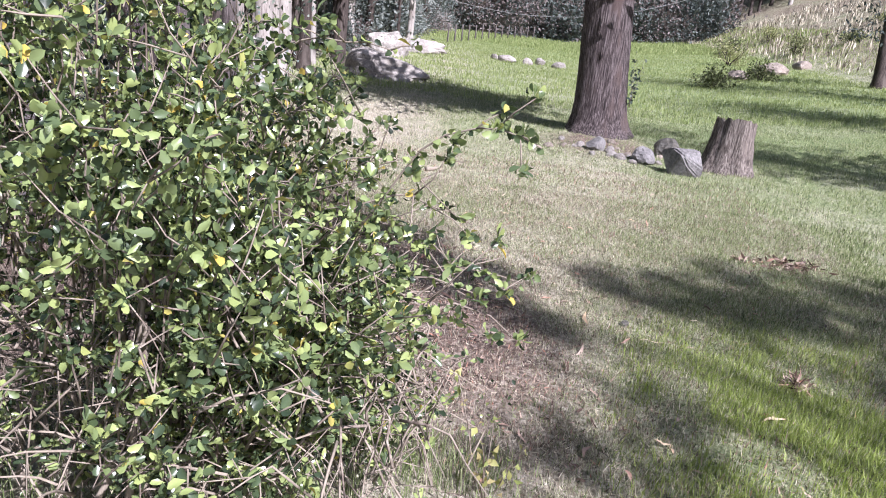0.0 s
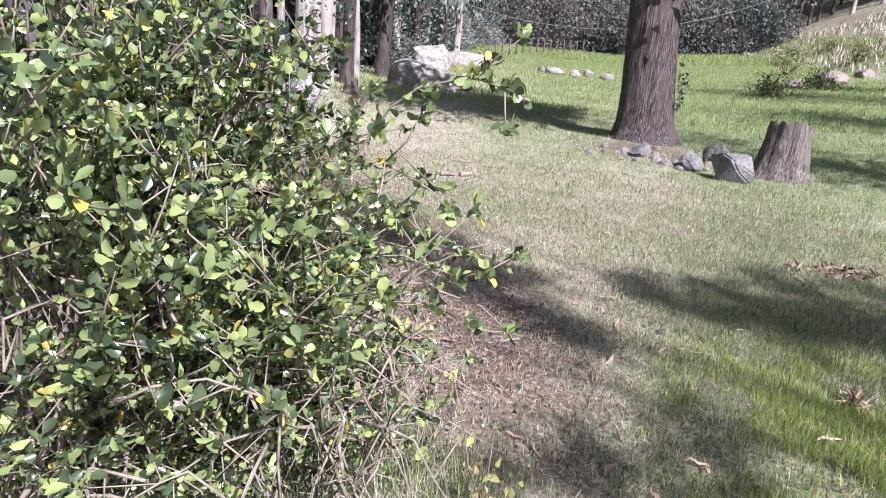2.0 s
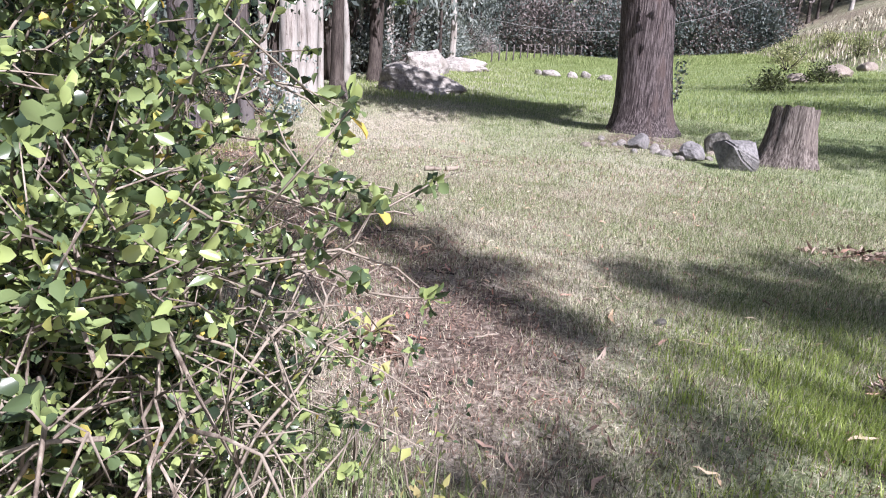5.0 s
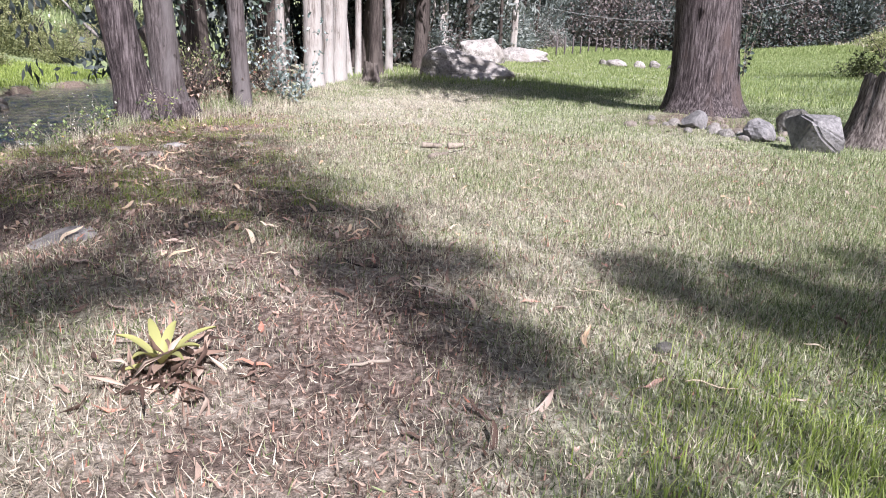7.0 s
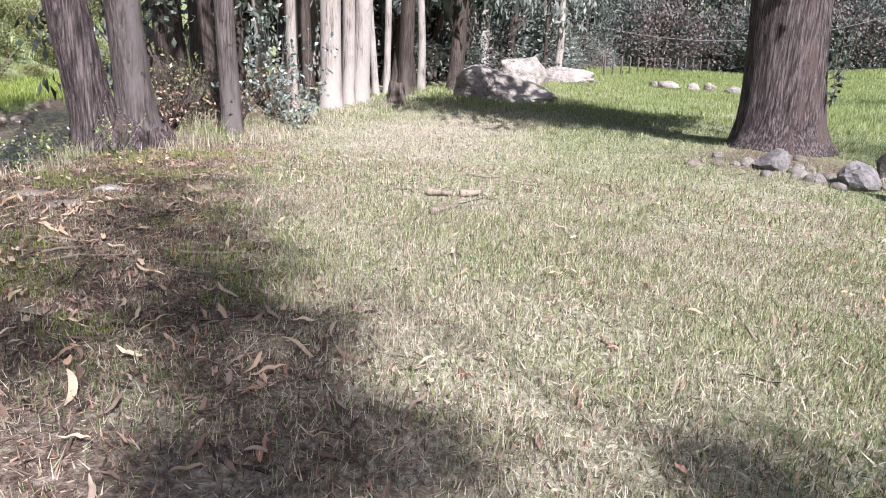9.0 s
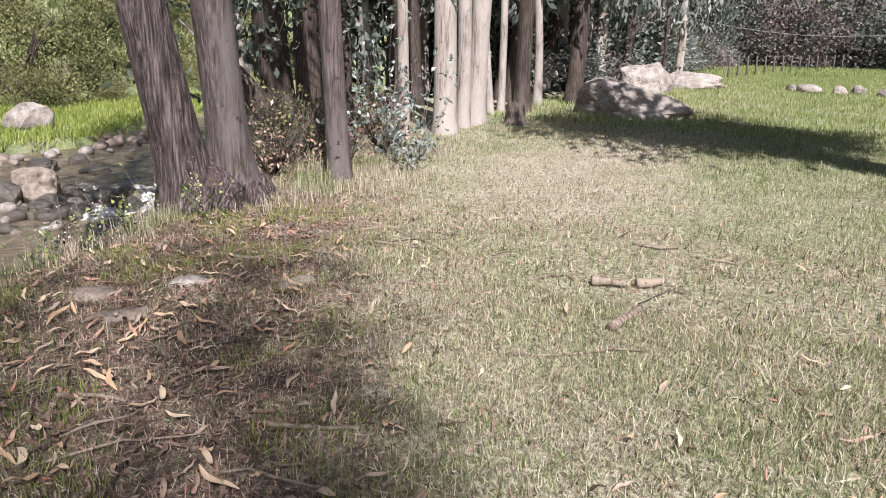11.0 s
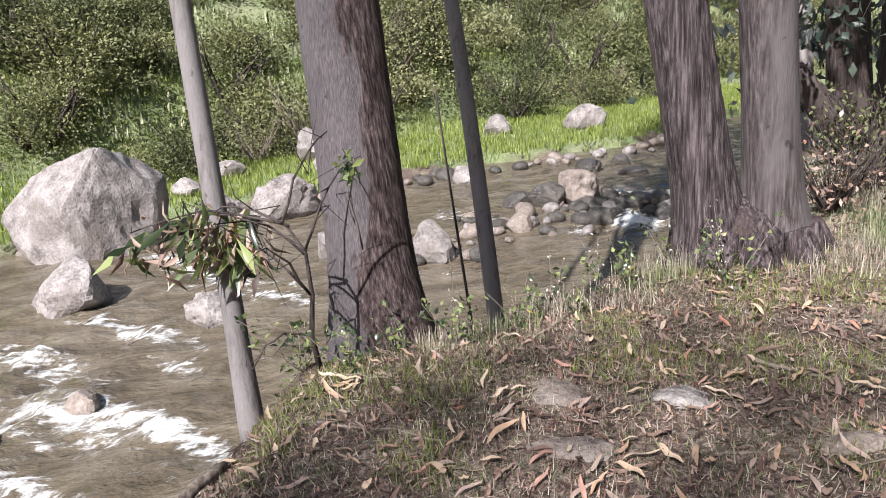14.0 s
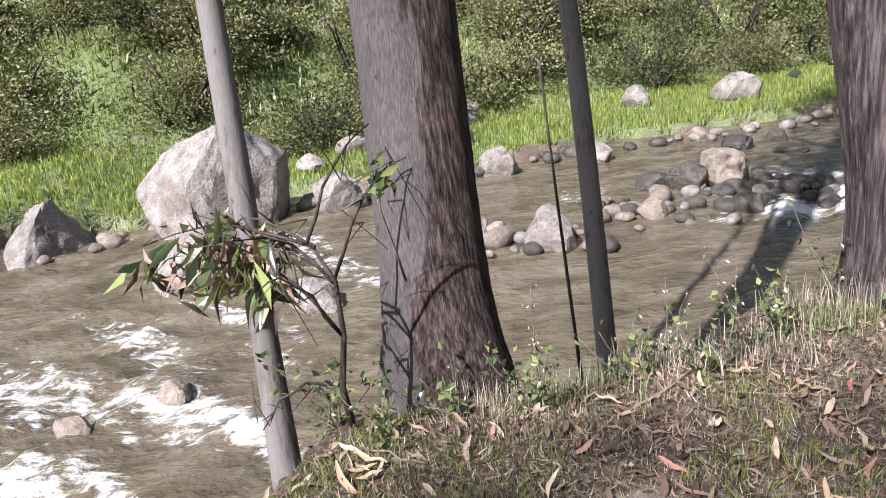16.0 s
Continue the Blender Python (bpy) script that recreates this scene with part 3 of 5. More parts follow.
far_reach = mesh_object("water", [(-90, 34, RIVER), (-8, 34, RIVER), (-20, 140, RIVER), (-90, 140, RIVER), (-60, -40, RIVER), (-0.6, -40, RIVER), (-0.6, -6, RIVER), (-60, -6, RIVER)], np.array([[0, 1, 2, 3], [4, 5, 6, 7]]), WATER)
tagged(far_reach, "murky brown river running on", "water", kind="structure")


# ---- trees ----
def path_of(base, lean, height, step, bend=0.0, seed=0):
    g = np.random.default_rng(seed)
    n = max(4, int(height / step))
    h = np.linspace(0, height, n)
    ph = g.uniform(0, 6.28, 2)
    x = base[0] + lean[0] * h + bend * np.sin(h * 0.7 + ph[0]) - bend * np.sin(ph[0])
    y = base[1] + lean[1] * h + bend * np.sin(h * 0.6 + ph[1]) - bend * np.sin(ph[1])
    return np.stack([x, y, base[2] + h], -1)


def crown(parent, centre, size, count, leaf, material, seed, label="", clumps=26, name="crown", droop=0.5):
    """Many leaves in uneven clumps, with gaps."""
    g = np.random.default_rng(seed)
    c = g.normal(0, 0.42, (clumps, 3)) * np.array(size) + np.array(centre)
    which = g.integers(0, clumps, count)
    spread = np.array(size) * 0.17
    p = c[which] + g.normal(0, 1, (count, 3)) * spread
    p[:, 2] = np.maximum(p[:, 2], centre[2] - size[2] * 0.75 + g.uniform(0, 0.5, count))
    soup = Soup()
    leaves(soup, p, p - c[which] + np.array([0, 0, -0.2]), leaf, leaf * 0.36, seed, 0.2, droop * leaf, 2)
    return soup.make(name, material, parent, label), c


def trunk_mesh(points, r0, r1, flare, sides, ridges, ridge_count, seed):
    n = len(points)
    h = points[:, 2] - points[0, 2]
    r = r0 + (r1 - r0) * (h / h[-1]) + flare * np.exp(-np.maximum(h - 0.25, 0) / 0.28)
    return tube(points, r, sides, ridges, ridge_count, seed)


def trunk_object(name, points, r0, r1, flare, material, parent, label="", sides=20, ridges=0.03, ridge_count=6, seed=0, knots=0):
    soup = Soup()
    V, F, T = trunk_mesh(points, r0, r1, flare, sides, ridges, ridge_count, seed)
    soup.add(V, F)
    soup.f.setdefault(3, []).append(T)
    g = np.random.default_rng(seed + 5)
    for k in range(knots):
        i = int(g.integers(2, max(3, min(len(points) - 2, 40))))
        a = g.uniform(0, 6.28)
        out = np.array([math.cos(a), math.sin(a), 0.25])
        p = points[i] + out * r0 * 0.93
        add_tube(soup, [p - out * 0.04, p + out * 0.0, p + out * 0.012], [r0 * 0.1, r0 * 0.09, r0 * 0.04], 7, 0.1, 3, seed + k)
    return soup.make(name, material, parent, label, True)


def branches(parent, points, start, count, length, r, material, seed, name="limb"):
    """Limbs that leave the upper stem; returns their ends."""
    g = np.random.default_rng(seed)
    ends = []
    H = points[-1, 2] - points[0, 2]
    for k in range(count):
        h = start + (H - start) * (k + g.uniform(0, 0.8)) / count
        i = int(np.clip(h / H * (len(points) - 1), 0, len(points) - 1))
        a = g.uniform(0, 6.28)
        L = length * g.uniform(0.6, 1.2)
        d = np.array([math.cos(a), math.sin(a), 0.7])
        s = np.linspace(0, 1, 6)[:, None]
        P = points[i] + d * L * s + np.array([0, 0, 0.3]) * L * s ** 2 + g.normal(0, 0.04 * L, (6, 3)) * s
        soup = Soup()
        add_tube(soup, P, np.linspace(r, r * 0.25, 6), 6)
        soup.make(name, material, parent, "", True)
        ends.append(P[-1])
    return ends


def tree(name, base, lean, height, r0, r1, material, label, flare=0.1, sides=18, ridges=0.03, ridge_count=6, seed=0, bend=0.03, step=0.18, crown_from=8.0, crown_size=(3, 3, 3), crown_leaves=2500, leaf=0.3, foliage=None, knots=0, limbs=6, group="", crown_shift=(0, 0)):
    thing = new(name)
    thing.matrix_basis = Matrix.Translation(base)
    pts = path_of((0, 0, -0.35), lean, height, step, bend, seed)
    trunk_object("trunk", pts, r0, r1, flare, material, thing, "", sides, ridges, ridge_count, seed, knots)
    if limbs:
        branches(thing, pts, crown_from * 0.9, limbs, crown_size[0] * 0.7, r1 * 0.8, material, seed + 1)
    if crown_leaves:
        top = pts[-1]
        crown(thing, (top[0] + crown_shift[0], top[1] + crown_shift[1], (crown_from + height) / 2 + 0.6), (crown_size[0], crown_size[1], (height - crown_from) * 0.75 + 1.5), crown_leaves, leaf, foliage or GUM_LEAF, seed + 2)
    return tagged(thing, label, "tree", group)


# large solitary tree in the meadow, with peeling red-grey bark
lone = tree("eucalyptus_tree", (3.12, 17.6, 0.12), (-0.08, 0.0), 7, 0.54, 0.4, BARK_RED, "massive eucalyptus with fibrous red-grey bark beside the stump", 0.28, 56, 0.032, 11, 3, 0.02, 0.12, 5.6, (3.0, 3.0, 3), 2600, 0.34, GUM_LEAF, 7, 8)

crown(lone, (-0.4, 0.3, 6.1), (2.7, 2.7, 1.8), 2600, 0.34, GUM_LEAF, 92)
crown(lone, (-0.2, 0.6, 5.0), (2.3, 2.6, 1.2), 2200, 0.34, GUM_LEAF, 94)

crown(lone, (0.0, 0.2, 4.6), (3.0, 2.6, 1.5), 2600, 0.34, GUM_LEAF, 95)

# trees out of view behind the walk and along the meadow's edge, added to shade it
for k, (x, y, r, h, low, w, n) in enumerate([(13.5, 9.2, 0.3, 12, 6, 2.6, 2200), (16.5, 17.0, 0.3, 12, 5, 2.8, 2400), (19, 24, 0.3, 12, 5, 2.8, 2400)]):
    tree("eucalyptus_tree", (x, y, land1(x, y)), (0.0, 0.0), h, r, r * 0.6, BARK_GREY, "tall grey unseen eucalyptus at the meadow's edge, added for its shade", 0.12, 20, 0.03, 6, 31 + k, 0.03, 0.25, low, (w, w, 3), n, 0.34, GUM_LEAF, 4, 6)


def tall_shade_tree(base, lean, height, r, masses, seed):
    """A tall gum out of view; its foliage hangs in separate masses placed to shape shade, each on its own limb:
    (centre, size, leaves, leaf length).
    """
    thing = new("eucalyptus_tree")
    z0 = land1(*base)
    thing.matrix_basis = Matrix.Translation((base[0], base[1], z0))
    pts = path_of((0, 0, -0.35), lean, height, 0.3, 0.05, seed)
    trunk_object("trunk", pts, r, r * 0.25, 0.12, BARK_GREY, thing, "", 20, 0.03, 6, seed, 4)
    bows = np.random.default_rng(seed + 7).normal(0, 1.3, (len(masses), 3))
    for k, (c, size, count, leaf) in enumerate(masses):
        c = np.array([c[0] - base[0], c[1] - base[1], c[2] - z0])
        i = int(np.argmin(np.abs(pts[:, 2] - (c[2] - 1.5))))
        s = np.linspace(0, 1, 7)[:, None]
        soup = Soup()
        add_tube(soup, pts[i] + (c - pts[i]) * s + bows[k] * np.sin(s * 3.14), np.linspace(r * 0.12, 0.015, 7), 6)
        soup.make("limb", BARK_GREY, thing, "", True)
        crown(thing, c, size, count, leaf, GUM_LEAF, seed + 10 * k + 1, clumps=max(10, count // 60))
    return tagged(thing, "tall grey unseen eucalyptus behind the start of the walk, placed for its shade", "tree")


ALONG = np.array([-0.643, 0.766])     # the way shadows fall
ACROSS = np.array([0.766, 0.643])
RISE = math.tan(radians(SUN_EL))


def up_sun(p, s, away):
    """The place in the air, away metres up-sun, whose shadow falls p across and s along the ground."""
    x, y = ACROSS * p + ALONG * (s - away)
    return (x, y, away * RISE)


# foliage hung up-sun, out of view, so its shadows fall on chosen ground
base = ACROSS * 8.6 + ALONG * -9.0
tall_shade_tree(base, tuple((up_sun(6.1, 10.0, 19.0)[i] - base[i]) / 21 for i in (0, 1)), 10.5, 0.3, [
    (up_sun(6.0, 4.7, 13.6), (0.5, 0.5, 0.7), 220, 0.22),
    (up_sun(5.95, 5.6, 14.4), (0.6, 0.6, 0.9), 300, 0.22),
    (up_sun(5.9, 6.6, 15.3), (0.65, 0.65, 0.9), 250, 0.22),
    (up_sun(5.85, 7.6, 16.2), (0.75, 0.75, 0.9), 190, 0.22),
    (up_sun(5.7, 8.6, 17.1), (0.85, 0.85, 0.9), 120, 0.22),
    (up_sun(4.7, 7.7, 16.6), (1.3, 1.3, 1.3), 560, 0.24),
    (up_sun(4.2, 6.0, 15.2), (0.9, 0.9, 0.8), 260, 0.24),
    (up_sun(3.9, 8.3, 17.2), (1.4, 1.4, 1.5), 400, 0.24),
    (up_sun(5.2, 3.3, 12.2), (0.9, 0.9, 0.7), 260, 0.24),
    (up_sun(5.7, 9.6, 18.6), (0.9, 0.9, 1.3), 230, 0.24),
    (up_sun(4.4, 11.0, 19.8), (1.9, 1.9, 1.5), 280, 0.24)], 33)
base = ACROSS * 10.5 + ALONG * -8.0
tall_shade_tree(base, (-0.03, 0.0), 11.5, 0.32, [
    (up_sun(7.5, 4.75, 12.6), (0.6, 0.6, 0.6), 340, 0.22),
    (up_sun(8.1, 4.2, 12.2), (0.8, 0.8, 0.8), 460, 0.22),
    (up_sun(8.8, 4.05, 12.2), (1.0, 1.0, 0.75), 560, 0.24),
    (up_sun(9.9, 3.2, 11.4), (1.0, 1.0, 0.7), 480, 0.28),
    (up_sun(7.6, 2.3, 10.2), (0.9, 0.9, 0.6), 160, 0.26)], 34)

# tall trees on the river bank
mid = tree("eucalyptus_tree", (-4.32, 10.13, -0.1), (-0.18, 0.026), 15, 0.27, 0.22, BARK_PEELED_SHADED, "grey eucalyptus with stripped bark at the bank edge", 0.1, 44, 0.03, 5, 11, 0.02, 0.1, 12.5, (2.6, 2.6, 3), 1000, 0.3, GUM_LEAF, 9, 5)
thin_a = tree("young_tree", (-4.34, 9.22, -0.42), (-0.154, -0.005), 11, 0.07, 0.035, BARK_SLIM, "slender young grey tree leaning over the bank", 0.015, 14, 0.02, 4, 12, 0.02, 0.15, 9.5, (1.2, 1.2, 2), 260, 0.26, GUM_LEAF, 8, 4)
thin_b = tree("young_tree", (-5.25, 11.47, -2.1), (-0.249, 0.005), 12, 0.085, 0.04, BARK_SLIM, "slender young grey tree rising from the water's edge", 0.015, 14, 0.02, 4, 13, 0.035, 0.15, 10.5, (1.2, 1.2, 2), 260, 0.26, GUM_LEAF, 5, 4)
thin_c = tree("sapling", (-5.6, 11.42, -2.3), (-0.2, 0.0), 3.9, 0.02, 0.009, BARK_DARK, "thin dark sapling stem at the water's edge", 0.004, 8, 0.05, 3, 14, 0.05, 0.12, 8, (1, 1, 1), 0, 0.2, GUM_LEAF, 0, 0)

# twin-stemmed tree
twin = new("eucalyptus_tree")
twin.matrix_basis = Matrix.Translation((-3.92, 12.85, -0.1))
pl = path_of((-0.2, -0.15, -0.3), (-0.075, -0.15), 16, 0.1, 0.02, 4)
pr = path_of((-0.05, 0.23, -0.3), (0.019, -0.135), 15, 0.1, 0.02, 5)
trunk_object("trunk", pl, 0.21, 0.15, 0.24, BARK_RED, twin, "fibrous brown stem", 44, 0.03, 7, 41, 6)
trunk_object("trunk", pr, 0.185, 0.13, 0.26, BARK_GREY, twin, "smooth pale stem", 40, 0.025, 5, 42, 6)
soup = Soup()
V, F, T = tube([(-0.1, 0.02, -0.4), (-0.1, 0.02, -0.1), (-0.11, 0.02, 0.08), (-0.12, 0.02, 0.22), (-0.12, 0.02, 0.34), (-0.12, 0.02, 0.44), (-0.12, 0.02, 0.52)], [0.56, 0.5, 0.46, 0.41, 0.34, 0.24, 0.1], 56, 0.1, 11, 46)
V[:, 0] = (V[:, 0] + 0.1) * 0.8 - 0.1
soup.add(V, F)
soup.f.setdefault(3, []).append(T)
for k in range(8):
    ang = k * 0.78 + 0.2
    d = np.array([math.cos(ang) * 0.8, math.sin(ang), 0])
    p0 = np.array([0, 0.0, 0.3]) + d * 0.33
    add_tube(soup, [p0, p0 + d * 0.1 + [0, 0, -0.2], p0 + d * 0.24 + [0, 0, -0.38], p0 + d * 0.4 + [0, 0, -0.6]], [0.1, 0.12, 0.1, 0.05], 10, 0.12, 3, k)
soup.make("root_flare", BARK_RED, twin, "gnarled swollen root base", True)
branches(twin, pl, 8, 5, 2.0, 0.08, BARK_GREY, 43)
branches(twin, pr, 8, 5, 2.0, 0.08, BARK_GREY, 44)
crown(twin, (-0.6, -0.4, 12.2), (3.4, 3.4, 5), 3600, 0.32, GUM_LEAF, 45)
tagged(twin, "twin-stemmed eucalyptus with a gnarled base on the bank", "tree")

PALE = "pale smooth-barked eucalyptus in the clump by the river"
tree("eucalyptus_tree", (-3.68, 14.41, -0.05), (-0.015, -0.068), 13, 0.125, 0.085, BARK_GREY, "straight grey eucalyptus behind dry grass tufts", 0.05, 22, 0.03, 5, 21, 0.02, 0.16, 8.5, (1.8, 1.8, 3), 1200, 0.28, GUM_LEAF, 4, 4)
tree("eucalyptus_tree", (-4.78, 17.7, -0.05), (0.0, 0.0), 18, 0.09, 0.06, BARK_PALE, PALE, 0.03, 16, 0.02, 4, 22, 0.03, 0.2, 16, (1.7, 1.7, 3), 1000, 0.28, GUM_LEAF, 2, 4, "pale trunks")
for k, (x, y, lx, r) in enumerate([(-4.7, 19.0, -0.05, 0.2), (-4.8, 19.9, -0.02, 0.13), (-4.82, 20.5, 0.02, 0.19), (-5.7, 23.9, -0.02, 0.09), (-5.55, 23.0, -0.09, 0.085), (-5.4, 20.2, 0.0, 0.12)]):
    tree("eucalyptus_tree", (x, y, -0.05), (lx, 0.0), 20, r, r * 0.7, BARK_PALE, PALE, r * 0.4, 20, 0.02, 4, 50 + k, 0.03, 0.2, 17.5, (2.2, 2.2, 3), 1200, 0.3, GUM_LEAF, 3, 4, "pale trunks")
DARK = "dark-barked eucalyptus in the shaded clump by the river"
for k, (x, y, lx, ly, r) in enumerate([(-6.45, 17.5, -0.02, 0.0, 0.21), (-7.3, 18.1, -0.16, -0.06, 0.17), (-7.0, 17.2, -0.05, -0.12, 0.12), (-5.3, 16.9, 0.02, 0.0, 0.1), (-8.4, 19.4, -0.12, -0.03, 0.16), (-6.6, 20.6, 0.03, 0, 0.15), (-7.6, 22.0, -0.04, 0, 0.17), (-5.2, 24.0, -0.03, 0, 0.19)]):
    tree("eucalyptus_tree", (x, y, land1(x, y) - 0.05), (lx, ly), 14, r, r * 0.65, BARK_DARK, DARK, r * 0.7, 20, 0.05, 5, 70 + k, 0.06, 0.2, 9.5, (2.4, 2.4, 3), 1000, 0.3, GUM_LEAF, 3, 5, "dark trunks", (-4.5, 0) if y < 23 else (0, 0))

# fallen log between the dark trunks
log = new("fallen_log")
soup = Soup()
add_tube(soup, [(-5.95, 16.17, -0.13), (-6.04, 15.94, 0.45), (-6.14, 15.72, 0.79), (-6.22, 15.52, 1.07)], [0.2, 0.17, 0.15, 0.12], 14, 0.08, 5, 3)
soup.make("stem", BARK_DARK, log, "", True)
tagged(log, "dark leaning dead log among the trunks", "log")

# ---- woods behind ----
g = np.random.default_rng(5)
variants = []
for k in range(6):
    r = [0.1, 0.2, 0.14, 0.24, 0.12, 0.17][k]
    h = [11, 15, 12, 16, 10, 13][k]
    pale = k in (1, 4)
    t = tree("forest_tree", (0, 0, 0), (g.normal(0, 0.03), g.normal(0, 0.03)), h, r, r * 0.5, BARK_PALE if pale else BARK_DARK, "slim eucalyptus with grey-green foliage at the edge of the woods", r * 0.4, 10, 0.03, 4, 200 + k, 0.1, 0.5, h * (0.25 if k % 2 else 0.45), (2.3, 2.3, 3), 1900, 0.4, FOREST_LEAF, 0, 5, "woods")
    variants.append(t)
spots = [(-5.55, 44, 3), (-5.1, 45.1, 4), (-5.95, 31.7, 2), (-5.0, 27.4, 4), (-5.5, 25.9, 4), (-6.8, 27, 0), (-7.5, 29.5, 2), (-8, 26, 0), (-6.5, 36, 1)]
for k in range(85):
    y = 26 + 74 * (k / 85) ** 1.1 + g.uniform(-1, 1)
    x = -6.0 - abs(g.normal(0, 4.0)) - 0.02 * (y - 26) + max(0.0, (y - 62)) * 0.1
    spots.append((x, y, int(g.integers(0, 6))))
for k in range(46):
    spots.append((-4 + 62 * (k / 46) + g.normal(0, 1.5), 88 + g.uniform(0, 16) + 0.1 * k, int(g.integers(0, 6))))
for k in range(60):
    spots.append((-30 + 110 * (k / 60) + g.normal(0, 2), 104 + g.uniform(0, 26), int(g.integers(0, 6))))
for k in range(40):
    spots.append((-7 - 9 * g.uniform(0, 1), 24 + 60 * g.uniform(0, 1) ** 1.4, int(g.choice([1, 3, 5]))))
for k, (x, y, v) in enumerate(spots):
    m = Matrix.Translation((x, y, land1(x, y))) @ pose(0, 0, 0, 0, 0, g.uniform(0, 360))
    if k < len(variants):
        variants[k].matrix_basis = m
    else:
        c = copy_thing(variants[v], m)
        s = g.uniform(0.8, 1.25) * (1.35 if y > 86 else 1.0)
        c.scale = (s, s, s)


def shrub_variant(seed, size, count, leaf, material, name="shrub", label="", stems=7, stem_mat=None, droop=0.0, clumps=22):
    """A rounded, uneven bush: stems from the ground and clumps of leaves."""
    g = np.random.default_rng(seed)
    thing = new(name)
    soup = Soup()
    for k in range(stems):
        a = g.uniform(0, 6.28)
        e = np.array([math.cos(a) * size[0] * 0.4, math.sin(a) * size[1] * 0.4, size[2] * g.uniform(0.6, 0.95)])
        s = np.linspace(0, 1, 5)[:, None]
        P = e * s + g.normal(0, 0.05, (5, 3)) * s * size[2]
        add_tube(soup, P, np.linspace(0.03, 0.008, 5) * size[2] * (0.35 if stems > 20 else 1.0), 5)
    soup.make("brushwood", stem_mat or BARK_DARK, thing, "", True)
    soup = Soup()
    d = g.normal(0, 1, (clumps, 3))
    d /= np.linalg.norm(d, axis=1)[:, None]
    d[:, 2] = np.abs(d[:, 2])
    c = d * np.array([size[0] / 2, size[1] / 2, size[2]]) * g.uniform(0.35, 0.95, (clumps, 1)) + np.array([0, 0, size[2] * 0.12])
    which = g.integers(0, clumps, count)
    p = c[which] + g.normal(0, 0.16, (count, 3)) * np.array([size[0], size[1], size[2] * 0.7])
    p[:, 2] = np.abs(p[:, 2])
    leaves(soup, p, p - c[which] + d[which] * 0.3, leaf, leaf * 0.48, seed, 0.2, droop, 2)
    soup.make("foliage", material, thing)
    return tagged(thing, label, "shrub", "shrubs")


def thicket(name, spots, leaves_each, leaf, material, label, seed):
    """Uncountable far bushes as one mass of leaves; spots of x, y, width, height."""
    g = np.random.default_rng(seed)
    soup = Soup()
    for x, y, w, h in spots:
        d = g.normal(0, 1, (14, 3))
        d /= np.linalg.norm(d, axis=1)[:, None]
        d[:, 2] = np.abs(d[:, 2])
        c = d * np.array([w / 2, w / 2, h]) * g.uniform(0.3, 0.95, (14, 1)) + np.array([x, y, land1(x, y)])
        p = np.repeat(c, leaves_each // 14, axis=0)
        o = np.repeat(d, leaves_each // 14, axis=0)
        p = p + g.normal(0, 0.15, p.shape) * np.array([w, w, h * 0.7])
        p[:, 2] = np.maximum(p[:, 2], land1(x, y) + 0.02)
        leaves(soup, p, o, leaf, leaf * 0.5, int(g.integers(0, 9999)), 0.2, 0.0, 2)
    return tagged(soup.make(name, material), label, "undergrowth", kind="stuff")


HB = "dense olive-green shrub on the hillside across the river"
hill_shrubs = [shrub_variant(400 + k, s, 2400, 0.15, HILL_LEAF, "shrub", HB) for k, s in enumerate([(2.6, 2.6, 2.0), (3.4, 3.0, 2.8), (2.2, 2.4, 1.5), (4.0, 3.6, 3.4), (1.8, 1.8, 1.3), (3.0, 3.0, 2.2)])]
hill_shrubs.append(shrub_variant(420, (3.4, 3.4, 2.8), 500, 0.16, FLOWER, "dry_shrub", "bare grey-brown shrub on the far bank", 40, TWIG))
hill_shrubs[-1].children[1].data.materials[0] = HILL_LEAF
g = np.random.default_rng(8)
used = set()
for k in range(215):
    y = g.uniform(-6, 62)
    foot = np.interp(y, FOOT[:, 0], FOOT[:, 1])
    back = g.uniform(0, 1) ** 1.3 * 17
    x = foot + 0.6 - back
    v = int(g.integers(0, 7)) if back > 1.5 else int(g.choice([0, 1, 2, 4, 5, 6]))
    m = Matrix.Translation((x, y, land1(x, y) - 0.1)) @ pose(0, 0, 0, 0, 0, g.uniform(0, 360))
    s = g.uniform(0.6, 1.25) * (0.8 if back < 2 else 1.0)
    if v not in used:
        used.add(v)
        hill_shrubs[v].matrix_basis = m
        hill_shrubs[v].scale = (s, s, s)
        continue
    c = copy_thing(hill_shrubs[v], m)
    c.scale = (s, s, s * g.uniform(0.85, 1.15))
g = np.random.default_rng(18)
back = []
for k in range(130):
    y = g.uniform(-8, 64)
    back.append((float(np.interp(y, FOOT[:, 0], FOOT[:, 1])) - g.uniform(14, 34), y, g.uniform(2.5, 5), g.uniform(1.6, 3.6)))
for k in range(130):
    y = g.uniform(-8, 64)
    back.append((float(np.interp(y, FOOT[:, 0], FOOT[:, 1])) - g.uniform(1, 15), y, g.uniform(1.8, 3.4), g.uniform(1.0, 2.2)))
thicket("hillside_thicket", back, 1100, 0.18, HILL_LEAF, "olive-green scrub covering the upper hillside", 19)
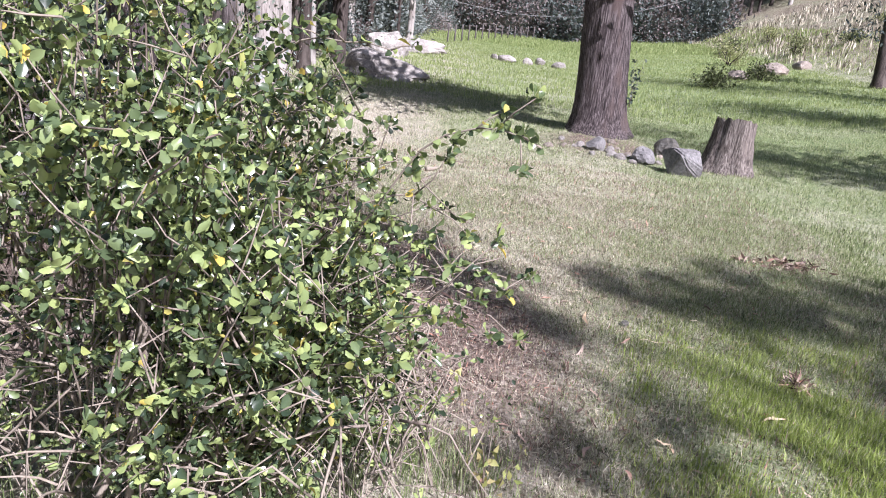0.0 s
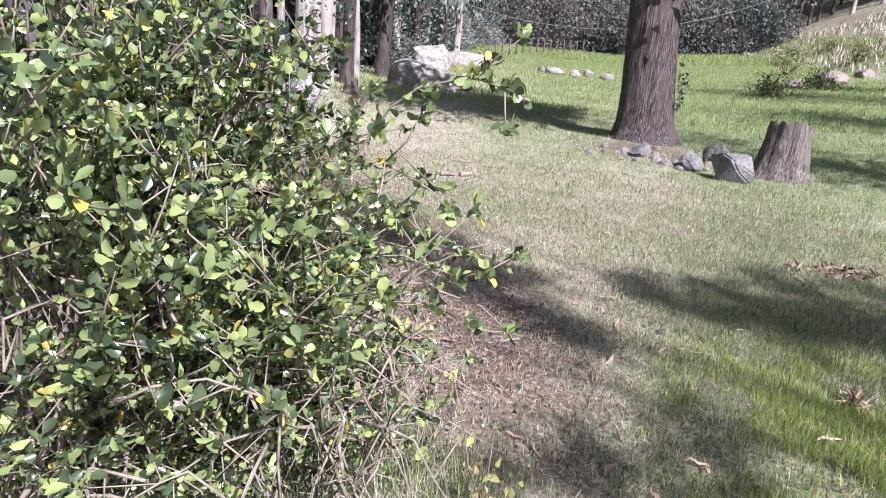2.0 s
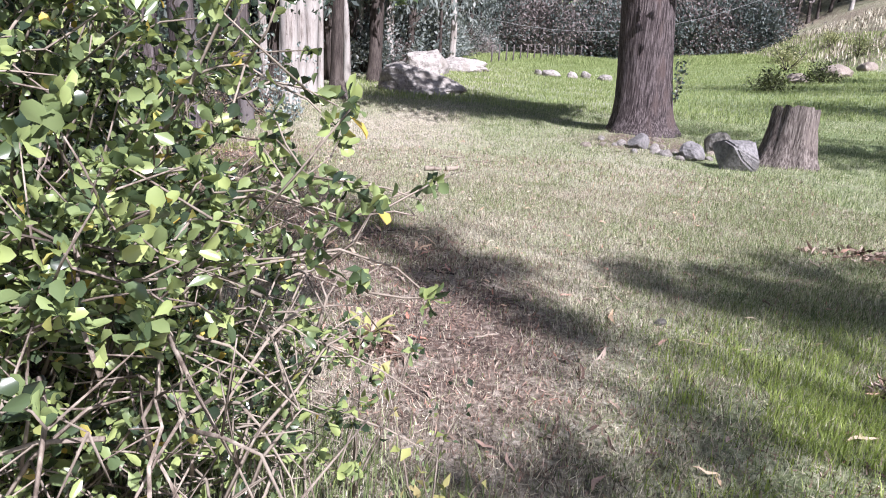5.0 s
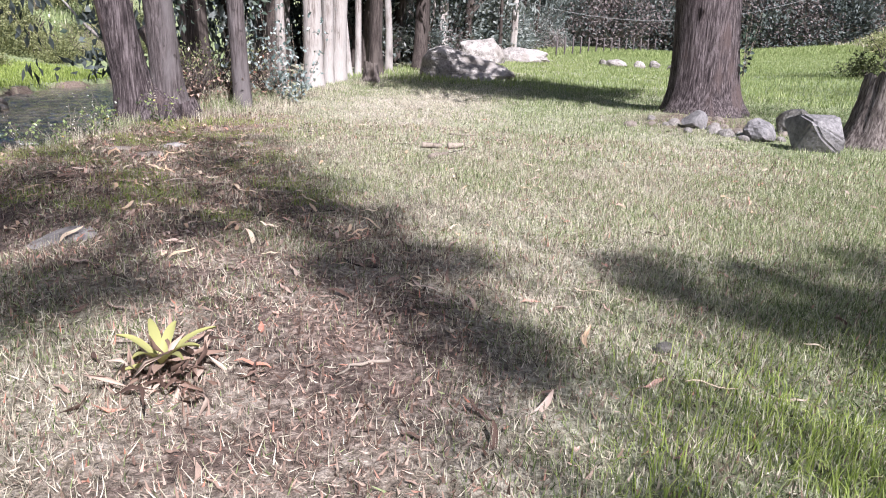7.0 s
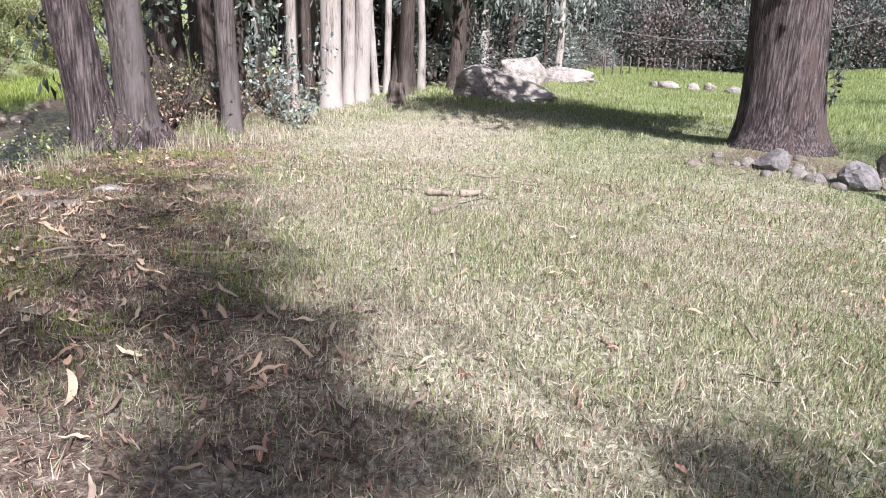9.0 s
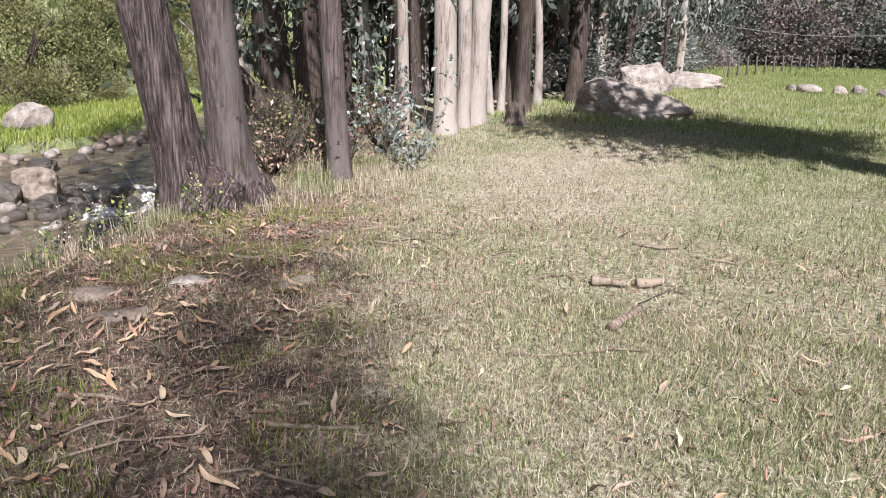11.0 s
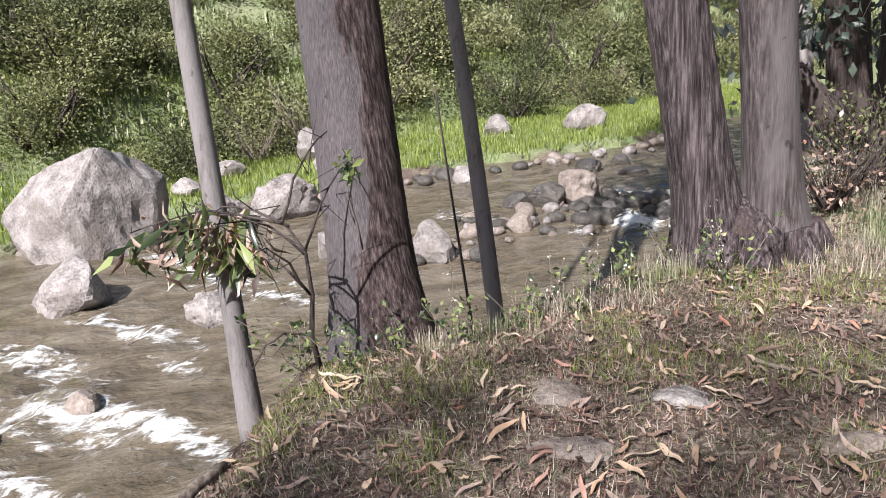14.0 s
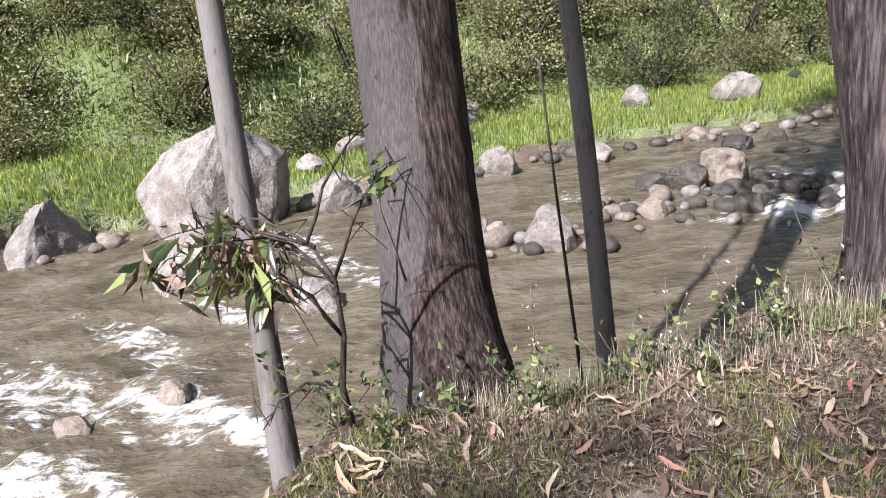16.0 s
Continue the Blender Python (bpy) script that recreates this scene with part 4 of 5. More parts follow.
# tangled dry undergrowth between the river trees
for k, (x, y, w) in enumerate([(-4.35, 14.0, 1.0), (-4.75, 14.9, 1.2), (-4.1, 15.0, 0.8), (-5.2, 15.7, 1.3), (-4.5, 16.6, 0.9), (-5.6, 17.9, 1.2)]):
    t = shrub_variant(480 + k, (w, w, w * 0.75), 420, 0.06, HILL_LEAF if k % 2 else LITTER, "dry_shrub", "tangled brown undergrowth between the river trees", 60, BARK_DARK)
    t.matrix_basis = Matrix.Translation((x, y, land1(x, y) - 0.03))
DRY_LEAF = leaf_material("purple_brown_shrub_leaf", [(0.0, (0.06, 0.05, 0.05)), (0.5, (0.18, 0.15, 0.148)), (1.0, (0.34, 0.3, 0.295))], 0.25, 0.6, 0.25, True)
# understorey of the woods
UB = "dark grey-green undergrowth at the edge of the woods"
under = [shrub_variant(440 + k, s, 1300, 0.21, FOREST_LEAF, "shrub", UB) for k, s in enumerate([(2.6, 2.6, 2.6), (2.2, 2.2, 1.8), (3.2, 3.2, 3.6)])]
under[1].children[1].data.materials[0] = DRY_LEAF
for k in range(64):
    y = 27 + 52 * g.uniform(0, 1)
    x = -6.6 - abs(g.normal(0, 2.0)) + max(0.0, (y - 62)) * 0.1
    m = Matrix.Translation((x, y, land1(x, y) - 0.1)) @ pose(0, 0, 0, 0, 0, g.uniform(0, 360))
    s = g.uniform(0.7, 1.2)
    c = under[k] if k < 3 else copy_thing(under[k % 3], m)
    c.matrix_basis = m
    c.scale = (s, s, s)
for name, material, text, seed in (("woodland_thicket", FOREST_LEAF, "grey-green scrub closing the end of the meadow", 28), ("dry_thicket", DRY_LEAF, "purple-brown scrub at the foot of the woods", 29)):
    far = [(-9 + 31 * g.uniform(0, 1), 79 + abs(g.normal(0, 6)), g.uniform(4, 8), g.uniform(4, 8)) for k in range(60)]
    far += [(-8.5 - abs(g.normal(0, 2.5)), g.uniform(30, 80), g.uniform(2, 4), g.uniform(1.5, 4.5)) for k in range(30)]
    thicket(name, far, 1200, 0.36, material, text, seed)


# ---- stump, stones and small things in the meadow ----
def stump(name, at, r, h, seed, label, lean=(0, 0)):
    thing = new(name)
    thing.matrix_basis = Matrix.Translation(at)
    pts = np.stack([np.linspace(0, lean[0], 9), np.linspace(0, lean[1], 9), np.linspace(-0.2, h, 9)], -1)
    soup = Soup()
    V, F, T = tube(pts, r * np.array([1.5, 1.36, 1.2, 1.08, 1.0, 0.94, 0.9, 0.87, 0.84]), 36, 0.085, 9, seed)
    g = np.random.default_rng(seed)
    V[8 * 36:9 * 36, 2] += g.normal(0, 0.035, 36) + 0.06 * np.sin(np.arange(36) / 36 * 6.28)
    soup.add(V, F)
    soup.f.setdefault(3, []).append(T[:36])
    soup.make("bark_shell", WOOD_CUT, thing, "", False)
    soup = Soup()
    a = np.linspace(0, 6.28, 30, endpoint=False)
    ring = [np.stack([lean[0] + np.cos(a) * r * k, lean[1] + np.sin(a) * r * k * 0.98, np.full(30, h - 0.03) + g.normal(0, 0.008, 30)], -1) for k in (0.8, 0.55, 0.3, 0.05)]
    base = np.concatenate(ring)
    f = []
    for q in range(3):
        for j in range(30):
            k = (j + 1) % 30
            f.append((q * 30 + j, q * 30 + k, q * 30 + 30 + k, q * 30 + 30 + j))
    soup.add(base, np.array(f))
    soup.make("cut_face", WOOD_CUT, thing, "grey weathered sawn top")
    return tagged(thing, label, "tree stump")


stump("tree_stump", (5.2, 15.35, land1(5.2, 15.35)), 0.4, 0.92, 1, "tall weathered grey tree stump with split sides", (0.03, 0.02))
stump("tree_stump", (-4.15, 20.9, 0), 0.2, 0.42, 2, "low pale broken stump by the pale trunks")
def slab(at, size, seed, material, label, turn):
    """A split angular rock: the hull of a few points, edges worn."""
    g = np.random.default_rng(seed)
    bm = bmesh.new()
    for k in range(13):
        d = g.normal(0, 1, 3)
        d = d / np.abs(d).max() * g.uniform(0.86, 1.0)
        bm.verts.new(Vector((d[0] * size[0] / 2, d[1] * size[1] / 2, d[2] * size[2] / 2)))
    bmesh.ops.convex_hull(bm, input=bm.verts[:])
    bmesh.ops.delete(bm, geom=[v for v in bm.verts if not v.link_faces], context="VERTS")
    bmesh.ops.dissolve_limit(bm, angle_limit=radians(14), verts=bm.verts[:], edges=bm.edges[:])
    bmesh.ops.bevel(bm, geom=bm.edges[:], offset=0.025, segments=2, affect="EDGES")
    me = bpy.data.meshes.new("rock")
    bm.to_mesh(me)
    bm.free()
    me.materials.append(material)
    ob = new("rock", me)
    ob.matrix_basis = pose(at[0], at[1], at[2] + size[2] * 0.27, 0, 0, turn)
    return tagged(ob, label, "rock")


slab((4.42, 14.6, land1(4.42, 14.6)), (1.05, 0.6, 0.62), 7, ROCK_FIELD, "angular grey rock leaning on the stump", 12)
rock("rock", 12, (2.87, 15.7, land1(2.87, 15.7)), (0.36, 0.3, 0.3), ROCK_FIELD, "small pale pointed rock at the tree's foot", 30, 3, 0.3, 0.8, "", 0.25)
rock("rock", 13, (3.68, 15.25, land1(3.68, 15.25)), (0.5, 0.4, 0.36), ROCK_FIELD, "weathered grey rock in the rubble by the tree", 60, 3, 0.35, 0.5, "", 0.3)
rock("rock", 14, (4.3, 16.1, land1(4.3, 16.1)), (0.55, 0.4, 0.62), ROCK_WET, "dark broken rock behind the slab", 10, 3, 0.35, 0.7, "", 0.25)
slope_rock = rock("boulder", 15, (-2.95, 25.3, 0.0), (3.2, 2.0, 1.3), ROCK, "broad pale sunlit boulder at the woods' edge", 8, 5, 0.3, 0.6, "", 0.34)
for v in slope_rock.data.vertices:
    v.co.z = v.co.z * (0.92 - 0.5 * max(-0.4, min(1.0, v.co.x / 1.5))) - 0.1
rock("boulder", 16, (-4.5, 34.5, 0.0), (2.2, 1.6, 1.5), ROCK, "grey boulder at the woods' edge", 65, 4, 0.35, 0.6, "", 0.3)
rock("boulder", 17, (-3.6, 39.5, 0.0), (2.4, 1.6, 0.9), ROCK, "low pale boulder in the far meadow", 5, 4, 0.35, 0.6, "", 0.3)
for k, (x, y, w) in enumerate([(0.9, 40, 0.9), (1.9, 39.5, 0.7), (2.6, 40.5, 0.8), (0.2, 41, 0.6), (3.6, 39.8, 0.8)]):
    rock("rock", 30 + k, (x, y, land1(x, y)), (w, w * 0.7, w * 0.6), ROCK, "pale rock in a row across the meadow", 40 * k, 3, 0.3, 0.6, "rocks across the meadow")
for k, (x, y, w) in enumerate([(-25.9, 21.0, 1.3), (-24.7, 24.3, 1.6), (-23.4, 10.4, 1.0), (-22.6, 13.6, 1.2), (-25.5, 13.5, 1.7), (-27, 14.3, 1.9), (-21.5, 9.0, 0.8)]):
    rock("boulder", 40 + k, (x, y, land1(x, y)), (w, w * 0.8, w * 0.8), ROCK, "weathered grey boulder in the far meadow", 40 * k, 3, 0.35, 0.6, "boulders in the far meadow")
for k, (x, y, w) in enumerate([(12, 38, 1.2), (14.5, 41, 1.6), (17.5, 45, 1.3), (20.5, 33, 0.9), (22, 38, 1.0)]):
    rock("rock", 60 + k, (x, y, land1(x, y)), (w, w * 0.8, w * 0.5), ROCK_WARM, "brown rock bedded in the hillside", 40 * k, 3, 0.35, 0.6, "rocks on the hillside")
# bedrock slabs and stones showing through the litter
for k, (x, y, w, d, m) in enumerate([(-2.75, 10.55, 0.5, 0.3, ROCK_WARM), (-2.45, 11.0, 0.4, 0.26, ROCK), (-2.3, 10.35, 0.48, 0.2, ROCK_WARM), (-1.85, 11.3, 0.35, 0.2, ROCK_WARM), (-1.05, 8.05, 0.5, 0.4, ROCK)]):
    rock("flat_stone", 80 + k, (x, y, land1(x, y)), (w * 0.8, d * 0.9, 0.11), m, "flat stone half buried in leaf litter", 25 * k, 3, 0.3, 0.4, "flat stones on the bank", 0.72)
rock("stone", 90, (2.26, 7.66, land1(2.26, 7.66)), (0.11, 0.06, 0.05), ROCK_WET, "small dark stone lying in the grass", 20, 2, 0.3, 0.5, "", 0.25)
g = np.random.default_rng(9)
for k in range(26):
    a = g.uniform(0, 6.28)
    x, y = 3.3 + g.normal(0, 0.7), 15.6 + g.normal(0, 0.35)
    w = abs(g.normal(0.1, 0.05)) + 0.06
    ob = new("stone", pebble_meshes[int(g.choice([0, 1, 4, 5]))])
    ob.matrix_basis = Matrix.Translation((x, y, land1(x, y) + 0.01)) @ pose(0, 0, 0, 0, 0, g.uniform(0, 360)) @ Matrix.Scale(w, 4)
    tagged(ob, "small grey stone in the rubble by the tree", "stone", "rubble by the tree")

# tree on the hillside, with bare crooked limbs
side = tree("meadow_tree", (16.6, 34.2, land1(16.6, 34.2)), (-0.02, 0.0), 6.5, 0.26, 0.12, BARK_DARK, "small dark crooked tree alone on the slope", 0.12, 14, 0.06, 4, 91, 0.12, 0.3, 2.6, (2.6, 2.6, 3), 1300, 0.24, FOREST_LEAF, 4, 7)
# broom and bushes along the slope
slope = [shrub_variant(460 + k, s, 700, 0.14, HILL_LEAF, "shrub", "low dry bush on the grassy slope") for k, s in enumerate([(1.4, 1.2, 0.8), (2.0, 1.6, 1.2)])]
for k, (x, y) in enumerate([(9.5, 33), (19.5, 52), (12.5, 36.5), (14, 47), (22, 50), (24.5, 44), (26, 55), (17, 58), (29, 50), (21, 62), (31, 60), (27, 40), (24, 34), (19.2, 36)]):
    m = Matrix.Translation((x, y, land1(x, y))) @ pose(0, 0, 0, 0, 0, 50 * k)
    c = slope[k] if k < 2 else copy_thing(slope[k % 2], m)
    c.matrix_basis = m
# overhead line
cable = new("power_line")
pa, pb = np.array([-30.97, 40.60, 20.53]), np.array([36.43, 64.62, 23.50])
soup = Soup()
s = np.linspace(0, 1, 40)[:, None]
add_tube(soup, pa + (pb - pa) * s - np.array([0, 0, 78.141]) * s * (1 - s), np.full(40, 0.018), 5)
soup.make("wire", WIRE, cable)
tagged(cable, "single grey overhead wire sagging across the valley", "power line")
# low shed at the end of the meadow
shed = new("shed")
shed.matrix_basis = Matrix.Translation((2.2, 84, land1(2.2, 84)))
for nm, sz, at, m in (("wall", (3.4, 2.4, 1.5), (0, 0, 0.75), WALL_PAINT), ("roof", (4.0, 3.0, 0.16), (0, 0, 1.6), ROOF_PAINT), ("door", (0.8, 0.06, 1.3), (-0.6, -1.22, 0.66), ROOF_PAINT)):
    bm = bmesh.new()
    bmesh.ops.create_cube(bm, size=1.0, matrix=Matrix.Translation(at) @ Matrix.Diagonal((*sz, 1)))
    bmesh.ops.bevel(bm, geom=bm.edges[:], offset=0.03, segments=1, affect="EDGES")
    me = bpy.data.meshes.new(nm)
    bm.to_mesh(me)
    bm.free()
    me.materials.append(m)
    p = new(nm, me)
    p.parent = shed
tagged(shed, "small far shed with a dark roof below the woods", "shed")
# fence posts before the woods
post = new("fence_post")
soup = Soup()
add_tube(soup, [(0, 0, -0.2), (0.01, 0, 0.5), (0.0, 0.02, 1.2)], [0.06, 0.055, 0.05], 8, 0.05, 3, 1)
soup.make("post", BARK_GREY, post, "", True)
tagged(post, "weathered pale wooden fence post", "fence post", "fence posts")
for k in range(16):
    x, y = -3.4 + 0.3 * k + 0.05 * k * k * 0.3, 52 + 2.0 * k
    m = Matrix.Translation((x, y, land1(x, y)))
    c = post if k == 0 else copy_thing(post, m)
    c.matrix_basis = m


# ---- the shrub beside the start of the walk ----
def near_bush():
    g = np.random.default_rng(31)
    thing = new("bush")
    wood, dead, lf = Soup(), Soup(), Soup()
    tips = []
    for k in range(470):
        y = g.uniform(3.75, 5.35)
        z = g.uniform(0.62, 2.45)
        edge = 0.84 - 0.95 * max(0.0, z - 1.5) - 0.35 * max(0.0, 1.15 - z) + 0.08 * math.sin(9 * z + 2 * y)
        x = edge - abs(g.normal(0, 0.9))
        if z < 1.35 and x < 0.45 and g.uniform(0, 1) < 0.55:
            continue
        if x < -2.3 or math.hypot(x - 1.2, y - 2.7) < 0.95:
            continue
        tips.append((x, y, z))
    tips += [(1.24, 4.6, 1.8), (1.2, 4.62, 1.42), (1.1, 4.5, 1.36), (1.0, 4.6, 1.58), (0.72, 4.6, 2.1), (0.62, 4.5, 1.95), (1.05, 4.5, 1.2), (0.95, 4.6, 1.05)]
    sprays = len(tips) - 8
    skirt = [(g.uniform(-0.3, 0.95), g.uniform(4.25, 5.6)) for k in range(80)]
    tips = [(x, y, land1(x, y) + g.uniform(0.12, 0.55)) for x, y in skirt] + tips
    sprays += len(skirt)
    P, D = [], []
    for k, tip in enumerate(tips):
        tip = np.array(tip)
        root = np.array([tip[0] * 0.45 - 0.25 + g.normal(0, 0.15), 4.65 + g.normal(0, 0.25), 0.0])
        root[2] = land1(root[0], root[1]) - 0.05
        start = root + (tip - root) * g.uniform(0.25, 0.55)
        start[2] = root[2] + (tip[2] - root[2]) * g.uniform(0.35, 0.75)
        if k >= sprays:
            start = tip + np.array([-0.62, 0.05, -0.3])
        s = np.linspace(0, 1, 9)[:, None]
        pts = start + (tip - start) * s + np.array([0, 0, 0.16]) * np.sin(s * 3.14) + np.cumsum(g.normal(0, 0.012, (9, 3)), axis=0)
        add_tube(wood, pts, np.linspace(0.0045, 0.0018, 9), 4)
        if k % 16 == 0:
            q = root + (start - root) * s + np.cumsum(g.normal(0, 0.015, (9, 3)), axis=0)
            add_tube(wood, q, np.linspace(0.016, 0.008, 9), 6)
        d = (pts[-1] - pts[0]) / np.linalg.norm(pts[-1] - pts[0])
        n = int(30 + g.integers(0, 30))
        u = g.uniform(0.15, 1.0, n) * 8
        i = np.minimum(u.astype(int), 7)
        c = pts[i] + (pts[i + 1] - pts[i]) * (u - i)[:, None] + g.normal(0, 0.006, (n, 3))
        P.append(c)
        D.append(np.tile(d * 0.35, (n, 1)) + g.normal(0, 0.8, (n, 3)))
        # side shoots with rosettes
        for q in range(int(g.integers(3, 7))):
            a = pts[int(g.integers(3, 9))]
            e = a + g.normal(0, 0.09, 3) + d * 0.05
            add_tube(wood, [a, (a + e) / 2 + g.normal(0, 0.01, 3), e], [0.003, 0.0025, 0.0015], 4)
            r = int(g.integers(6, 12))
            P.append(np.tile(e, (r, 1)) + g.normal(0, 0.009, (r, 3)))
            D.append(g.normal(0, 0.8, (r, 3)) + d * 0.5)
    leaves(lf, np.concatenate(P), np.concatenate(D), 0.039, 0.024, 32, 0.15, 0.0, 6)
    wood.make("brushwood", TWIG, thing, "thin woody grey-brown branches", True)
    lf.make("leaves", BUSH_LEAF, thing, "small glossy bright green leaves")
    for k in range(520):
        a = np.array([g.uniform(-1.8, 0.95), g.uniform(3.9, 5.2), 0.0])
        a[2] = land1(a[0], a[1]) + g.uniform(0, 0.85)
        d = g.normal(0, 1, 3) * np.array([1, 0.8, 0.55])
        L = g.uniform(0.2, 0.6)
        d = d / np.linalg.norm(d) * L
        s = np.linspace(0, 1, 5)[:, None]
        pts = a + d * s + np.array([0, 0, 0.12]) * np.sin(s * 3.14) * g.uniform(0, 1) + np.cumsum(g.normal(0, 0.014, (5, 3)), axis=0)
        add_tube(dead, pts, np.linspace(0.0055, 0.002, 5), 4)
        for q in range(3):
            i = int(g.integers(1, 5))
            e = pts[i] + g.normal(0, 0.09, 3)
            add_tube(dead, [pts[i], e], [0.003, 0.0015], 3)
    dead.make("dead_brush", TWIG, thing, "bleached bare twigs under the leaves", True)
    tagged(thing, "dense thorny bush with small glossy green leaves", "bush")


near_bush()


def weed(name, at, h, count, leaf, material, seed, label, lean=(0, 0), spread=0.12):
    g = np.random.default_rng(seed)
    thing = new(name)
    thing.matrix_basis = Matrix.Translation(at)
    st, lf = Soup(), Soup()
    P, D = [], []
    for k in range(max(2, count // 14)):
        e = np.array([g.normal(lean[0], spread), g.normal(lean[1], spread), h * g.uniform(0.6, 1)])
        s = np.linspace(0, 1, 6)[:, None]
        pts = e * s + np.cumsum(g.normal(0, 0.01, (6, 3)), axis=0)
        add_tube(st, pts, np.linspace(0.004, 0.0015, 6), 4)
        n = 14
        i = g.integers(1, 6, n)
        P.append(pts[i] + g.normal(0, 0.02, (n, 3)))
        D.append(g.normal(0, 0.7, (n, 3)) + np.array([0, 0, 0.15]))
    leaves(lf, np.concatenate(P), np.concatenate(D), leaf, leaf * 0.55, seed, 0.2)
    st.make("brushwood", TWIG, thing, "", True)
    lf.make("leaves", material, thing)
    return tagged(thing, label, "weed")


weed("ivy", (3.62, 17.35, 0.75), 1.1, 110, 0.09, GUM_LEAF, 580, "small ivy shoots climbing the large trunk", (0.05, 0), 0.08)
weed("weed", (1.22, 5.0, land1(1.22, 5.0)), 0.62, 60, 0.05, YELLOW_LEAF, 51, "thin weed with yellowing heart-shaped leaves", (0, 0), 0.07)
weed("weed", (0.9, 5.2, land1(0.9, 5.2)), 0.8, 60, 0.035, BUSH_LEAF, 52, "spindly green weed below the bush", (0.1, 0), 0.12)
weed("weed", (1.1, 5.3, land1(1.1, 5.3)), 0.6, 50, 0.03, BUSH_LEAF, 53, "spindly green weed below the bush", (0.05, 0), 0.12)
for k, (x, y, h, n) in enumerate([(-3.75, 10.1, 0.3, 110), (-3.6, 9.75, 0.28, 90), (-3.62, 10.4, 0.35, 110), (-3.95, 9.55, 0.3, 120), (-3.75, 10.95, 0.32, 110), (-3.7, 11.3, 0.35, 100), (-3.85, 11.7, 0.4, 100), (-4.1, 9.4, 0.35, 120), (-3.5, 12.2, 0.4, 120), (-4.25, 12.35, 0.55, 150)]):
    weed("weed", (x, y, land1(x, y) - 0.03), h, n, 0.045, BUSH_LEAF, 500 + k, "low leafy green weed at the bank edge", (0, 0), 0.13)
for k, (x, y, h) in enumerate([(-3.9, 10.5, 0.5), (-3.85, 11.1, 0.55), (-3.8, 11.5, 0.5), (-3.6, 12.3, 0.6)]):
    weed("flowering_weed", (x, y, land1(x, y)), h, 40, 0.018, FLOWER, 520 + k, "tall thin weed with pale seed heads", (0, 0), 0.12)
# blue-leaved gum saplings in front of the pale trunks
for k, (x, y, h, n) in enumerate([(-3.75, 15.7, 1.1, 150), (-3.5, 15.9, 1.5, 150), (-4.2, 16.2, 1.9, 160), (-4.9, 16.4, 1.6, 150), (-3.3, 15.3, 0.7, 130)]):
    weed("gum_sapling", (x, y, land1(x, y)), h, n, 0.085, SAPLING_LEAF, 540 + k, "young gum sapling with round blue-grey leaves", (0, 0), 0.28)

# hanging leafy gum boughs beside the twin tree
def bough(at, size, n, seed, label):
    thing = new("leafy_bough")
    lf, st = Soup(), Soup()
    g = np.random.default_rng(seed)
    P, D = [], []
    for k in range(n // 24):
        e = np.array(at) + g.normal(0, 1, 3) * np.array(size)
        a = np.array(at) + np.array([0.5, 0, size[2] * 2.2])
        s = np.linspace(0, 1, 7)[:, None]
        pts = a + (e - a) * s + np.array([0, 0, 0.2]) * np.sin(s * 3.14)
        add_tube(st, pts, np.linspace(0.012, 0.003, 7), 4)
        P.append(pts[-1] + g.normal(0, 0.14, (24, 3)))
        D.append(g.normal(0, 0.5, (24, 3)) + np.array([0, 0, -0.5]))
    leaves(lf, np.concatenate(P), np.concatenate(D), 0.12, 0.06, seed, 0.2)
    st.make("brushwood", TWIG, thing, "", True)
    lf.make("leaves", GUM_LEAF, thing)
    tagged(thing, label, "bough")


bough((-4.8, 13.0, 2.95), (0.25, 0.3, 0.55), 380, 1, "hanging bough of blue-grey gum leaves by the twin tree")
bough((-4.6, 15.6, 2.6), (0.7, 0.5, 0.5), 620, 2, "hanging bough of blue-grey gum leaves before the trunks")
bough((-5.2, 15.0, 2.1), (0.6, 0.5, 0.4), 420, 3, "hanging bough of blue-grey gum leaves before the trunks")


